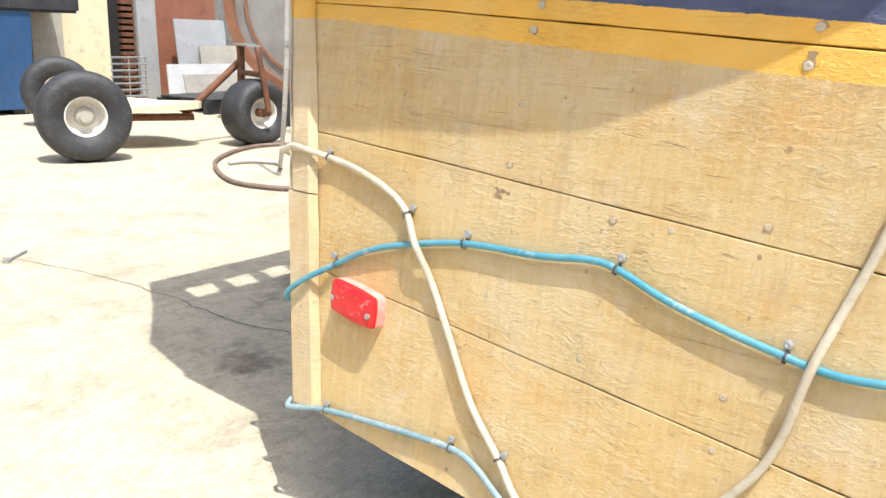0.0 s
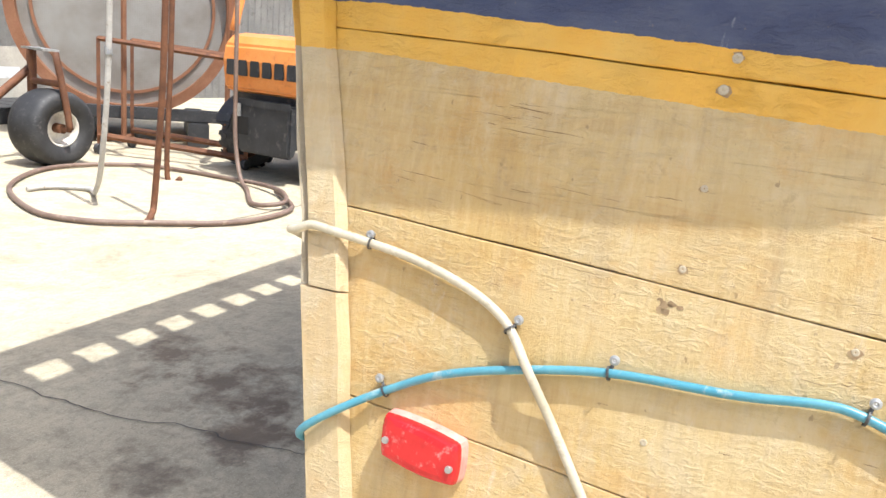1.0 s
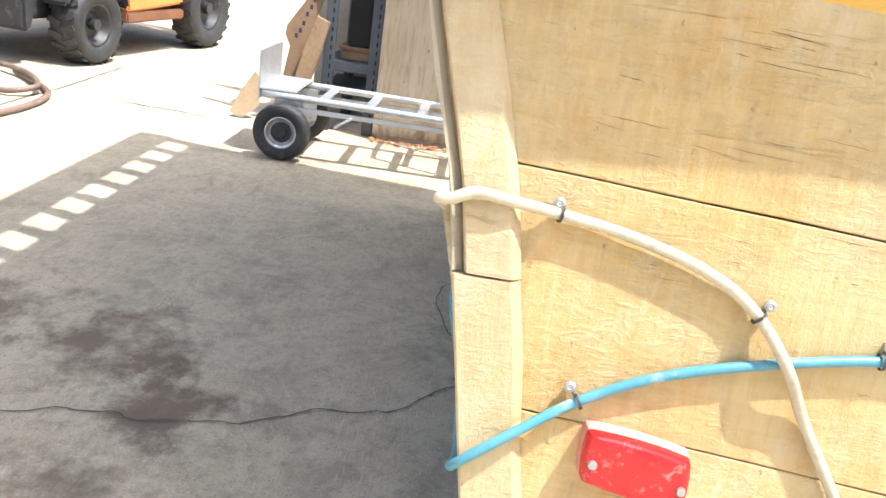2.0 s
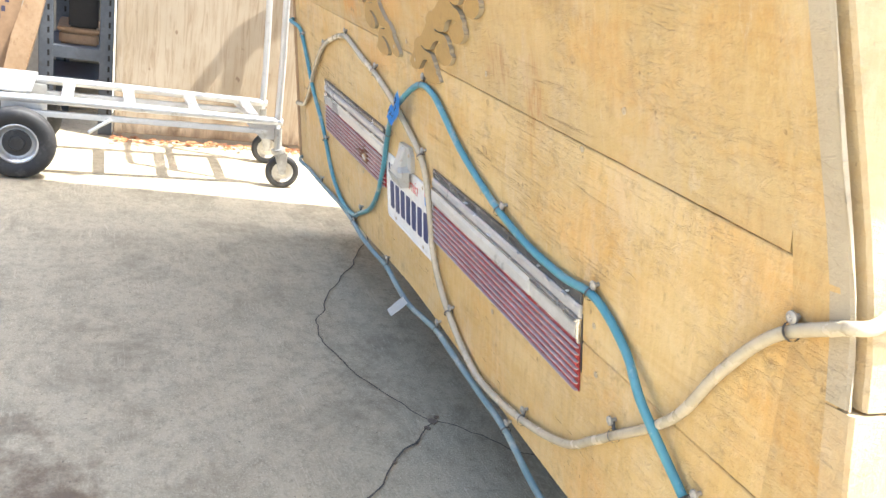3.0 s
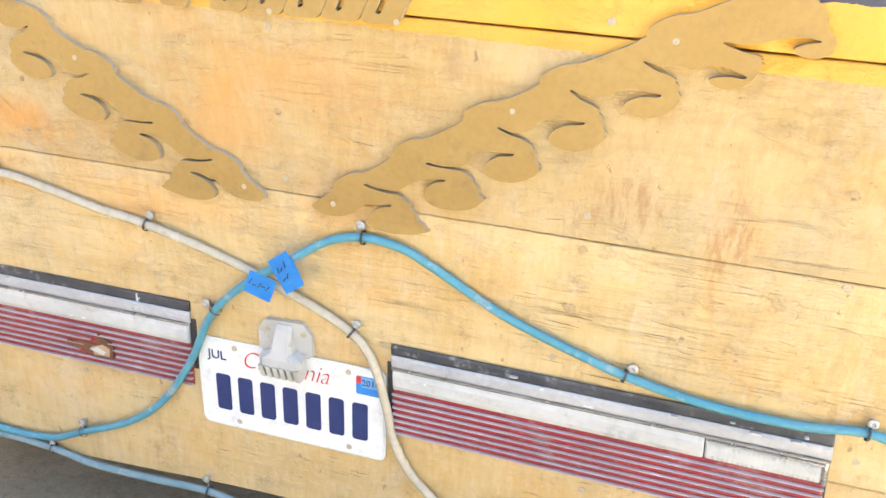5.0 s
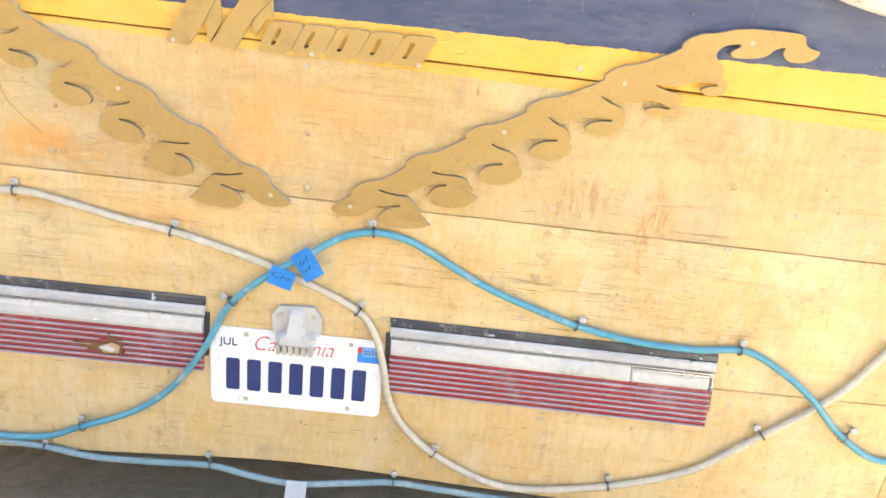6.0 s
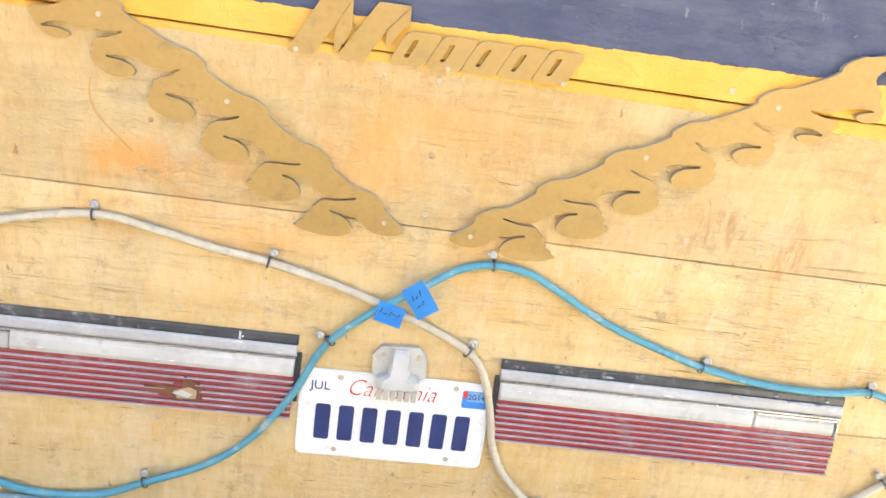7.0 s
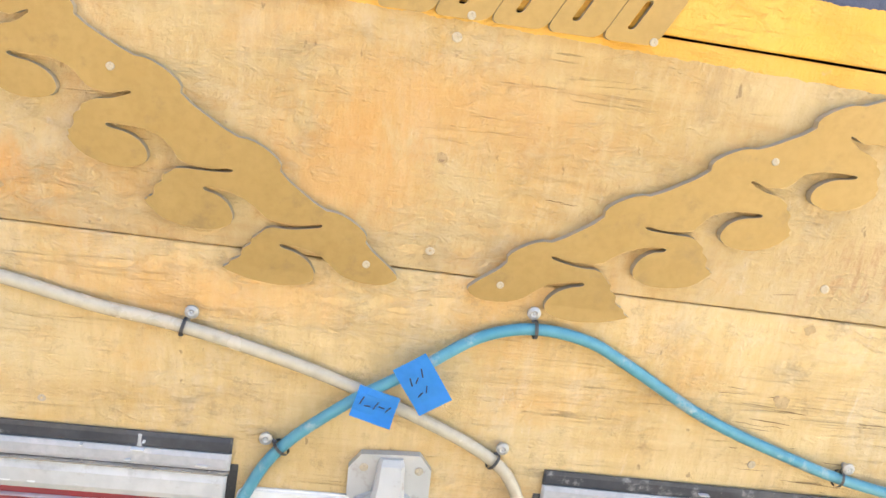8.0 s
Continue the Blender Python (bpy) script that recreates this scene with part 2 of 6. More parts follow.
def concrete():
    m, nt, b = blank("concrete", 0.85)
    v = coords(nt)
    broad = noisy(nt, v, 0.9, 8, 0.6)
    mid, fine = noisy(nt, v, 9, 8, 0.7), noisy(nt, v, 180, 4, 0.7)
    col = mix(nt, ramp(nt, broad, 0.35, 0.68), (0.39, 0.352, 0.290), (0.47, 0.427, 0.355))
    col = mix(nt, calc(nt, "MULTIPLY", ramp(nt, mid, 0.44, 0.66), 0.55), col, (0.24, 0.213, 0.175))
    brush = noisy(nt, coords(nt, (5, 28, 1), (0, 0, 0), (0, 0, 0.3)), 1.6, 8, 0.75)
    col = mix(nt, calc(nt, "MULTIPLY", ramp(nt, brush, 0.48, 0.68), 0.30), col, (0.58, 0.535, 0.45))
    col = mix(nt, calc(nt, "MULTIPLY", ramp(nt, noisy(nt, v, 34, 9, 0.82), 0.49, 0.63), 0.6), col, (0.20, 0.178, 0.145))
    col = mix(nt, calc(nt, "MULTIPLY", ramp(nt, fine, 0.5, 0.68), 0.6), col, (0.60, 0.56, 0.48))
    pits = ramp(nt, noisy(nt, v, 75, 3), 0.67, 0.72)
    col = mix(nt, calc(nt, "MULTIPLY", pits, 0.7), col, (0.10, 0.09, 0.08))
    blotch = ramp(nt, noisy(nt, coords(nt, (1, 1, 1), (5, 9, 0)), 3.4, 9, 0.78, 0.4), 0.50, 0.62)
    col = mix(nt, calc(nt, "MULTIPLY", blotch, 0.5), col, (0.20, 0.178, 0.148))
    chalk = ramp(nt, noisy(nt, coords(nt, (1, 1, 1), (1, 3, 0)), 32, 6, 0.8), 0.63, 0.70)
    col = mix(nt, calc(nt, "MULTIPLY", chalk, 0.8), col, (0.68, 0.64, 0.56))
    # pale scratches and drag marks
    for turn, at in ((0.5, 1.0), (-0.7, 4.0)):
        line = calc(nt, "ABSOLUTE", calc(nt, "SUBTRACT", noisy(nt, coords(nt, (2.2, 34, 1), (at, at, 0), (0, 0, turn)), 1.0, 3, 0.5, 0.5), 0.5))
        some = ramp(nt, noisy(nt, coords(nt, (1, 1, 1), (at, 3, 0)), 4.5, 5, 0.7), 0.52, 0.62)
        col = mix(nt, calc(nt, "MULTIPLY", calc(nt, "MULTIPLY", ramp(nt, line, 0.012, 0.003), some), 0.4), col, (0.62, 0.58, 0.50))
    # old oil and rust-brown spills
    sep = nt.nodes.new("ShaderNodeSeparateXYZ")
    nt.links.new(v, sep.inputs[0])
    rag = noisy(nt, v, 5.5, 7, 0.7)
    for cx, cy, r, shade in ((0.42, -0.85, 0.20, (0.145, 0.11, 0.085)), (0.27, -1.22, 0.16, (0.15, 0.115, 0.09)), (0.62, -0.68, 0.16, (0.145, 0.11, 0.085)), (0.86, -0.74, 0.12, (0.145, 0.12, 0.10)),
                             (1.0, -3.6, 0.5, (0.2, 0.18, 0.16))):
        dx, dy = calc(nt, "SUBTRACT", sep.outputs[0], cx), calc(nt, "SUBTRACT", sep.outputs[1], cy)
        far = calc(nt, "SQRT", calc(nt, "ADD", calc(nt, "MULTIPLY", dx, dx), calc(nt, "MULTIPLY", dy, dy)))
        edge = calc(nt, "ADD", far, calc(nt, "MULTIPLY", calc(nt, "SUBTRACT", rag, 0.5), -1.1))
        col = mix(nt, calc(nt, "MULTIPLY", ramp(nt, edge, r + 0.04, r - 0.14), 0.85), col, shade)
    col = mix(nt, 1.0, col, (1.14, 1.087, 0.905), "MULTIPLY")
    put(nt, b.inputs["Base Color"], col)
    relief(nt, b, calc(nt, "ADD", fine, mid), 0.5, 0.005)
    return m


# tone paints in ground bounce: upper planks dimmed, lower split stern planks lifted
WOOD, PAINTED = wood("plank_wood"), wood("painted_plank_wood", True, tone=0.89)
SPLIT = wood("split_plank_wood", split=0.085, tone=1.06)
CONCRETE = concrete()
TRIM = wood("trim_wood", True, 0.28)
EDGE_WOOD = wood("greyed_edge_wood", True, 0.75, tone=0.8)
# near-black for unlit hollows behind gaps and slots; also the crate
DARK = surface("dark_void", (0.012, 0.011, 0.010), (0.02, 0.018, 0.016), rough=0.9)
BLUE_HOSE = surface("blue_tubing", (0.060, 0.240, 0.315), (0.115, 0.305, 0.365), 9, 0.36, dirt=(0.40, 0.44, 0.42), grain=90, bump=0.08)
DUSTY_HOSE = surface("dusty_blue_tubing", (0.15, 0.245, 0.265), (0.27, 0.33, 0.33), 10, 0.55, dirt=(0.46, 0.45, 0.40), grain=90, bump=0.08)
CLEAR_HOSE = surface("milky_tubing", (0.45, 0.395, 0.285), (0.53, 0.465, 0.345), 12, 0.26, dirt=(0.36, 0.305, 0.215), grain=90, bump=0.05)
BLACK = surface("black_plastic", (0.02, 0.02, 0.022), (0.035, 0.034, 0.034), 20, 0.45, dirt=(0.09, 0.085, 0.08))
STEEL = surface("zinc_steel", (0.48, 0.48, 0.47), (0.34, 0.33, 0.31), 30, 0.45, 0.7, dirt=(0.22, 0.18, 0.13))
SCREW_HEAD = surface("dull_screw_head", (0.44, 0.36, 0.24), (0.52, 0.45, 0.33), 200, 0.55, 0.1, dirt=(0.16, 0.12, 0.08))
GOLD = surface("brassy_sheet", (0.345, 0.222, 0.066), (0.385, 0.255, 0.085), 9, 0.5, 0.25, dirt=(0.27, 0.18, 0.07), grain=120, bump=0.06)
GOLD_EDGE = surface("cut_sheet_edge", (0.34, 0.285, 0.19), (0.42, 0.36, 0.26), 30, 0.6)
RED_LENS = surface("red_lens", (0.235, 0.055, 0.055), (0.32, 0.028, 0.030), 5, 0.22, dirt=(0.34, 0.18, 0.175), bump=0.04)
RIB_EDGE = surface("dusty_pink_rib", (0.56, 0.49, 0.46), (0.46, 0.33, 0.31), 9, 0.48, 0.0, dirt=(0.70, 0.64, 0.62))
SCUFFED = surface("scuffed_black", (0.035, 0.036, 0.042), (0.075, 0.076, 0.082), 12, 0.18, dirt=(0.34, 0.33, 0.32), grain=110)
GREY_DUST = surface("dusty_grey_edge", (0.36, 0.355, 0.35), (0.47, 0.46, 0.45), 9, 0.3, dirt=(0.58, 0.56, 0.53), grain=120)
PALE_LENS = surface("milky_clear_lens", (0.46, 0.455, 0.43), (0.56, 0.55, 0.52), 10, 0.3, dirt=(0.34, 0.31, 0.27), bump=0.04)
CHROME = surface("worn_chrome", (0.62, 0.61, 0.60), (0.45, 0.43, 0.41), 25, 0.25, 0.9, dirt=(0.35, 0.32, 0.28))
LAMP_RED = surface("bright_red_lens", (0.44, 0.008, 0.012), (0.60, 0.016, 0.018), 16, 0.2, dirt=(0.70, 0.26, 0.23), bump=0.05)
LAMP_DUST = surface("dusty_red_lens", (0.62, 0.24, 0.20), (0.70, 0.38, 0.32), 35, 0.6, dirt=(0.74, 0.10, 0.07))
PLATE = surface("plate_white", (0.74, 0.74, 0.72), (0.80, 0.80, 0.78), 18, 0.35, dirt=(0.62, 0.58, 0.50), bump=0.04)
PLATE_BLUE = surface("plate_blue", (0.018, 0.03, 0.12), (0.025, 0.04, 0.15), 20, 0.4)
PLATE_RED = surface("plate_red", (0.62, 0.035, 0.02), (0.66, 0.05, 0.03), 20, 0.4)
STICKER = surface("sticker_blue", (0.04, 0.22, 0.62), (0.06, 0.26, 0.66), 20, 0.4)
STICKER_PALE = surface("sticker_pale_blue", (0.16, 0.36, 0.66), (0.20, 0.40, 0.70), 20, 0.4)
TAPE = surface("blue_tape", (0.055, 0.34, 0.80), (0.07, 0.37, 0.84), 25, 0.55, bump=0.1)
INK = surface("ink", (0.02, 0.02, 0.05), (0.03, 0.03, 0.06), 40, 0.6)
PAPER = surface("white_tag", (0.78, 0.78, 0.75), (0.70, 0.70, 0.66), 30, 0.6)
RUST = surface("rusty_steel", (0.105, 0.043, 0.020), (0.20, 0.083, 0.036), 9, 0.75, 0.1, dirt=(0.12, 0.055, 0.035), bump=0.3)
RUST_RIM = surface("rusty_rim_steel", (0.19, 0.078, 0.034), (0.26, 0.125, 0.066), 5, 0.75, 0.1, dirt=(0.24, 0.10, 0.055), bump=0.3)
RUBBER = surface("tyre_rubber", (0.022, 0.022, 0.023), (0.045, 0.044, 0.043), 6, 0.62, dirt=(0.09, 0.085, 0.08), bump=0.2)
RIM = surface("cream_rim", (0.62, 0.58, 0.50), (0.70, 0.67, 0.60), 14, 0.4, 0.1, dirt=(0.30, 0.24, 0.18))
ALU = surface("aluminium", (0.66, 0.67, 0.68), (0.56, 0.57, 0.58), 10, 0.38, 0.65, dirt=(0.40, 0.40, 0.39))
ORANGE = surface("orange_paint", (0.72, 0.24, 0.045), (0.76, 0.30, 0.08), 4, 0.4, dirt=(0.50, 0.17, 0.05), bump=0.05)
LIFT_BLACK = surface("black_iron", (0.030, 0.031, 0.034), (0.055, 0.056, 0.058), 5, 0.5, 0.2, dirt=(0.13, 0.12, 0.11))
GREY_SHEET = surface("galvanised_sheet", (0.42, 0.42, 0.41), (0.50, 0.50, 0.48), 3, 0.45, 0.4, dirt=(0.34, 0.33, 0.30))
TAN_SHEET = surface("tan_board", (0.34, 0.315, 0.26), (0.44, 0.40, 0.33), 4, 0.7, dirt=(0.30, 0.27, 0.22))
WHITE_BOARD = surface("white_board", (0.54, 0.54, 0.53), (0.66, 0.66, 0.65), 3, 0.5, dirt=(0.40, 0.39, 0.36))
CREAM = surface("cream_paint", (0.66, 0.58, 0.36), (0.72, 0.65, 0.44), 3, 0.6, dirt=(0.48, 0.40, 0.25))
BROWN = surface("brown_panel", (0.22, 0.085, 0.045), (0.27, 0.11, 0.06), 3, 0.55, dirt=(0.15, 0.06, 0.04))
NAVY_BIN = surface("blue_bin", (0.02, 0.07, 0.17), (0.03, 0.09, 0.21), 4, 0.5, dirt=(0.06, 0.09, 0.15))
WALL_GREY = surface("weathered_wall", (0.32, 0.31, 0.29), (0.42, 0.40, 0.37), 2, 0.85, dirt=(0.20, 0.19, 0.17), grain=30, bump=0.4)
SHELF_GREY = surface("grey_angle_iron", (0.075, 0.085, 0.102), (0.115, 0.127, 0.145), 8, 0.5, 0.3, dirt=(0.08, 0.08, 0.085))
SCRAP = surface("scrap_wood", (0.32, 0.20, 0.105), (0.42, 0.29, 0.17), 8, 0.75, dirt=(0.20, 0.12, 0.06))
CARD = surface("brown_cardboard", (0.42, 0.30, 0.18), (0.48, 0.36, 0.23), 6, 0.8, dirt=(0.32, 0.22, 0.13))
# brown darkened to stand for shade on the offcut and the flat box
SHADED_BROWN = surface("shaded_brown", (0.215, 0.130, 0.068), (0.28, 0.18, 0.10), 6, 0.75, dirt=(0.20, 0.125, 0.065))
PLASTIC_ORANGE = surface("orange_plastic", (0.80, 0.17, 0.03), (0.84, 0.22, 0.05), 4, 0.4)
PURPLE = surface("purple_paint", (0.16, 0.03, 0.15), (0.20, 0.05, 0.18), 4, 0.4)
LEAVES = surface("dry_leaves", (0.34, 0.11, 0.04), (0.46, 0.22, 0.09), 25, 0.8)
HOSE_BROWN = surface("brown_hose", (0.155, 0.10, 0.075), (0.22, 0.155, 0.12), 6, 0.55, dirt=(0.34, 0.27, 0.20))
HOSE_GREY = surface("grey_pipe", (0.42, 0.40, 0.36), (0.54, 0.52, 0.48), 9, 0.5, dirt=(0.24, 0.18, 0.12))


def plywood():
    m, nt, b = blank("weathered_plywood", 0.75)
    v = coords(nt)
    grain = noisy(nt, coords(nt, (20, 20, 1.6)), 2.2, 9, 0.74, 1.0)
    col = mix(nt, ramp(nt, noisy(nt, v, 2.2, 6), 0.35, 0.65), (0.32, 0.255, 0.17), (0.40, 0.335, 0.245))
    col = mix(nt, calc(nt, "MULTIPLY", ramp(nt, grain, 0.48, 0.62), 0.7), col, (0.235, 0.165, 0.10))
    flake = ramp(nt, noisy(nt, coords(nt, (30, 30, 3)), 1.6, 8, 0.75), 0.60, 0.66)
    sep = nt.nodes.new("ShaderNodeSeparateXYZ")
    nt.links.new(v, sep.inputs[0])
    low = ramp(nt, calc(nt, "ADD", sep.outputs[2], calc(nt, "MULTIPLY", noisy(nt, v, 9, 5), 0.25)), 0.46, 0.20)
    col = mix(nt, calc(nt, "MULTIPLY", flake, low), col, (0.12, 0.08, 0.05))
    rot = ramp(nt, calc(nt, "ADD", sep.outputs[2], calc(nt, "MULTIPLY", noisy(nt, coords(nt, (14, 14, 5), (1, 8, 3)), 1.0, 7, 0.75), 0.30)), 0.245, 0.175)
    col = mix(nt, calc(nt, "MULTIPLY", rot, 0.8), col, (0.085, 0.055, 0.032))
    knots = ramp(nt, noisy(nt, coords(nt, (1, 1, 0.8), (2, 5, 1)), 16, 2), 0.70, 0.75)
    col = mix(nt, calc(nt, "MULTIPLY", knots, 0.8), col, (0.16, 0.10, 0.06))
    put(nt, b.inputs["Base Color"], col)
    relief(nt, b, grain, 0.4, 0.004)
    return m


PLY = plywood()


def perforated():
    m, nt, b = blank("perforated_sheet", 0.55, 0.5)
    v = coords(nt, (60, 60, 60))
    n = nt.nodes.new("ShaderNodeTexVoronoi")
    n.inputs["Randomness"].default_value, n.inputs["Scale"].default_value = 0.1, 1.0
    nt.links.new(v, n.inputs["Vector"])
    hole = ramp(nt, n.outputs["Distance"], 0.36, 0.30)
    patch = mix(nt, ramp(nt, noisy(nt, coords(nt), 2.2, 6), 0.4, 0.65), (0.33, 0.315, 0.285), (0.24, 0.215, 0.185))
    put(nt, b.inputs["Base Color"], mix(nt, calc(nt, "MULTIPLY", hole, 0.22), patch, (0.10, 0.09, 0.08)))
    return m


PERFORATED = perforated()


# ---- mesh tools ----
def part(name, bm, material, parent=None, label="", smooth=False):
    """Links a bmesh as one mesh object, under a thing or a part if one is given."""
    me = bpy.data.meshes.new(name)
    bmesh.ops.recalc_face_normals(bm, faces=bm.faces)
    bm.to_mesh(me)
    bm.free()
    for one in material if isinstance(material, (list, tuple)) else (material,):
        me.materials.append(one)
    if smooth:
        for p in me.polygons:
            p.use_smooth = True
    ob = new(name, me)
    if parent:
        ob.parent = parent
    if label:
        ob["label"] = label
    return ob


def thing(name, label, category, m=None, group="", kind=""):
    ob = tagged(new(name), label, category, group, kind)
    ob.empty_display_size = 0.1
    if m:
        ob.matrix_world = m
    return ob


def box(x0, x1, y0, y1, z0, z1, bevel=0.0, bm=None):
    bm = bm or bmesh.new()
    made = bmesh.ops.create_cube(bm, size=1, matrix=Matrix.LocRotScale(((x0 + x1) / 2, (y0 + y1) / 2, (z0 + z1) / 2), None, (abs(x1 - x0), abs(y1 - y0), abs(z1 - z0))))
    if bevel:
        edges = list({e for v in made["verts"] for e in v.link_edges})
        bmesh.ops.bevel(bm, geom=edges, offset=bevel, segments=2, affect="EDGES")
    return bm


def rod(a, b, r, seg=14, bm=None, r2=None):
    bm = bm or bmesh.new()
    a, b = Vector(a), Vector(b)
    m = Matrix.Translation((a + b) / 2) @ (b - a).to_track_quat("Z", "Y").to_matrix().to_4x4()
    bmesh.ops.create_cone(bm, cap_ends=True, segments=seg, radius1=r, radius2=r if r2 is None else r2, depth=(b - a).length, matrix=m)
    return bm


def smooth_line(points, steps=6, closed=False):
    """A Catmull-Rom line through the points."""
    p = [Vector(q) for q in points]
    n, out = len(p), []
    for i in range(n if closed else n - 1):
        at = (lambda k: p[k % n]) if closed else (lambda k: p[min(max(k, 0), n - 1)])
        a, b, c, d = at(i - 1), at(i), at(i + 1), at(i + 2)
        for s in range(steps):
            t = s / steps
            out.append(0.5 * (2 * b + (c - a) * t + (2 * a - 5 * b + 4 * c - d) * t * t + (3 * b - a - 3 * c + d) * t ** 3))
    if not closed:
        out.append(p[-1])
    return out


def tube(points, r, seg=10, steps=6, bm=None):
    bm = bm or bmesh.new()
    line = smooth_line(points, steps)
    up, rings = Vector((0.123, 0.456, 0.88)).normalized(), []
    for i, p in enumerate(line):
        way = (line[min(i + 1, len(line) - 1)] - line[max(i - 1, 0)]).normalized()
        side = way.cross(up).normalized()
        up = side.cross(way).normalized()
        rings.append([bm.verts.new(p + r * (math.cos(a) * side + math.sin(a) * up)) for a in (math.tau * k / seg for k in range(seg))])
    for one, two in zip(rings, rings[1:]):
        for k in range(seg):
            bm.faces.new((one[k], one[(k + 1) % seg], two[(k + 1) % seg], two[k]))
    bm.faces.new(rings[0])
    bm.faces.new(rings[-1][::-1])
    return bm


def lathe(profile, seg=36, m=None):
    """Turns a line of (radius, height) round z."""
    bm = bmesh.new()
    rings = [[bm.verts.new((r * math.cos(a), r * math.sin(a), h)) for a in (math.tau * k / seg for k in range(seg))] for r, h in profile]
    for one, two in zip(rings, rings[1:]):
        for k in range(seg):
            bm.faces.new((one[k], one[(k + 1) % seg], two[(k + 1) % seg], two[k]))
    if m:
        bmesh.ops.transform(bm, matrix=m, verts=bm.verts)
    return bm


def slab(outline, to_world, lo, hi, cap=0, side=0):
    """A plate of any outline in (u, v), between two heights above a plane."""
    bm = bmesh.new()
    top = [bm.verts.new(to_world(u, v, hi)) for u, v in outline]
    low = [bm.verts.new(to_world(u, v, lo)) for u, v in outline]
    n = len(outline)
    faces = [bm.faces.new(top), bm.faces.new(low[::-1])]
    for f in faces:
        f.material_index = cap
    for k in range(n):
        f = bm.faces.new((top[k], low[k], low[(k + 1) % n], top[(k + 1) % n]))
        f.material_index = side
    bm.normal_update()
    bmesh.ops.triangulate(bm, faces=faces, ngon_method="EAR_CLIP")
    return bm


# ---- the two planked faces of the boat body ----
def stern(u, v, o=0.0):
    """A place on the leaning stern: u along it, v up it, o out of it. Its upper planks lean out a little more."""
    o += 0.1 * max(0.0, v - 0.40)
    return Vector((u, -0.17717 * v - 0.98418 * o, 0.435 + 0.98418 * v - 0.17717 * o))


def stern_y(z):
    v = (z - 0.435) / 0.984
    return stern(0, v).y


SIDE_OUT = Vector((1.0, -0.03, 0.135)).normalized()


def side(s, z, o=0.0):
    """A place on the inward-leaning side: s along it from the stern, z its height, o out of it. Towards the stern its top draws in more."""
    draw = 0.11 * max(0.0, z - 0.76) * max(0.0, min(1.0, 1 - (s + 0.12) / 0.45)) ** 1.5
    return Vector((1.331 - 0.135 * (z - 0.8) + 0.03 * s - draw, s, z)) + o * SIDE_OUT


def board(place, low, high, a, b, thick=0.02, gap=0.0018, steps=26, seed=0, ragged=0.0008):
    """A plank between two sloping lines low(a) and high(a), with worn, slightly wavy edges."""
    bm, rings = bmesh.new(), []
    for i in range(steps + 1):
        s = a + (b - a) * i / steps
        j = [ragged * noise.noise((s * 9, k * 5.3, seed * 3.7)) for k in range(2)]
        z0, z1, c = low(s) + gap + j[0], high(s) - gap - j[1], 0.0016
        swell = 0.0012 * noise.noise((s * 2.5, seed * 7.1, 0))
        ring = [(z0, -thick), (z0, -c + swell), (z0 + c, swell), (z1 - c, swell), (z1, -c + swell), (z1, -thick)]
        rings.append([bm.verts.new(place(s, z, o)) for z, o in ring])
    for one, two in zip(rings, rings[1:]):
        for k in range(6):
            bm.faces.new((one[k], one[(k + 1) % 6], two[(k + 1) % 6], two[k]))
    bm.faces.new(rings[0])
    bm.faces.new(rings[-1][::-1])
    return bm


def line_at(z, slope):
    return lambda s: z + slope * s

# ---- setting ----
bm = bmesh.new()
bmesh.ops.create_grid(bm, x_segments=8, y_segments=8, size=400)
ground = tagged(part("ground", bm, CONCRETE), "pale worn concrete yard with cracks and oil stains", "ground", kind="structure")

# cracks in the slab
def crack(points, width, seed):
    bm, prev = bmesh.new(), None
    line = smooth_line([(x, y, 0.0) for x, y in points], 9)
    for i, p in enumerate(line):
        way = (line[min(i + 1, len(line) - 1)] - line[max(i - 1, 0)]).normalized()
        off = Vector((-way.y, way.x, 0))
        p = p + off * 0.022 * noise.noise((p.x * 11, p.y * 11, seed)) + off * 0.006 * noise.noise((p.x * 45, p.y * 45, seed))
        w = width * (0.7 + 0.9 * abs(noise.noise((p.x * 16, p.y * 16, seed + 9))))
        now = [bm.verts.new(p + off * w + Vector((0, 0, 0.004))), bm.verts.new(p - off * w + Vector((0, 0, 0.004)))]
        if prev:
            bm.faces.new((prev[0], prev[1], now[1], now[0]))
        prev = now
    return bm


CRACK = surface("crack_dirt", (0.085, 0.074, 0.06), (0.14, 0.122, 0.098), 30, 0.95)
CHIPPED = surface("broken_concrete", (0.17, 0.125, 0.09), (0.27, 0.22, 0.17), 60, 0.95, dirt=(0.10, 0.08, 0.06), bump=0.5)
cracks = tagged(new("ground_crack"), "dark crooked cracks in the concrete slab", "crack", kind="structure")
part("crack", crack([(-1.3, 0.5), (-1.02, 0.315), (-0.72, 0.157), (-0.39, -0.025), (-0.19, -0.08), (-0.02, -0.05), (0.16, 0.03), (0.26, 0.095), (0.39, 0.242), (0.6, 0.5)], 0.0020, 1), CRACK, cracks)
part("crack", crack([(0.26, 0.095), (0.37, -0.015), (0.50, -0.13), (0.535, -0.2), (0.56, -0.3), (0.66, -0.47), (0.69, -0.6), (0.70, -0.7), (0.69, -0.77), (0.74, -0.95), (0.765, -1.1), (0.775, -1.3), (0.785, -1.6), (0.9, -2.2), (1.3, -3.2)], 0.0023, 2), CRACK, cracks)
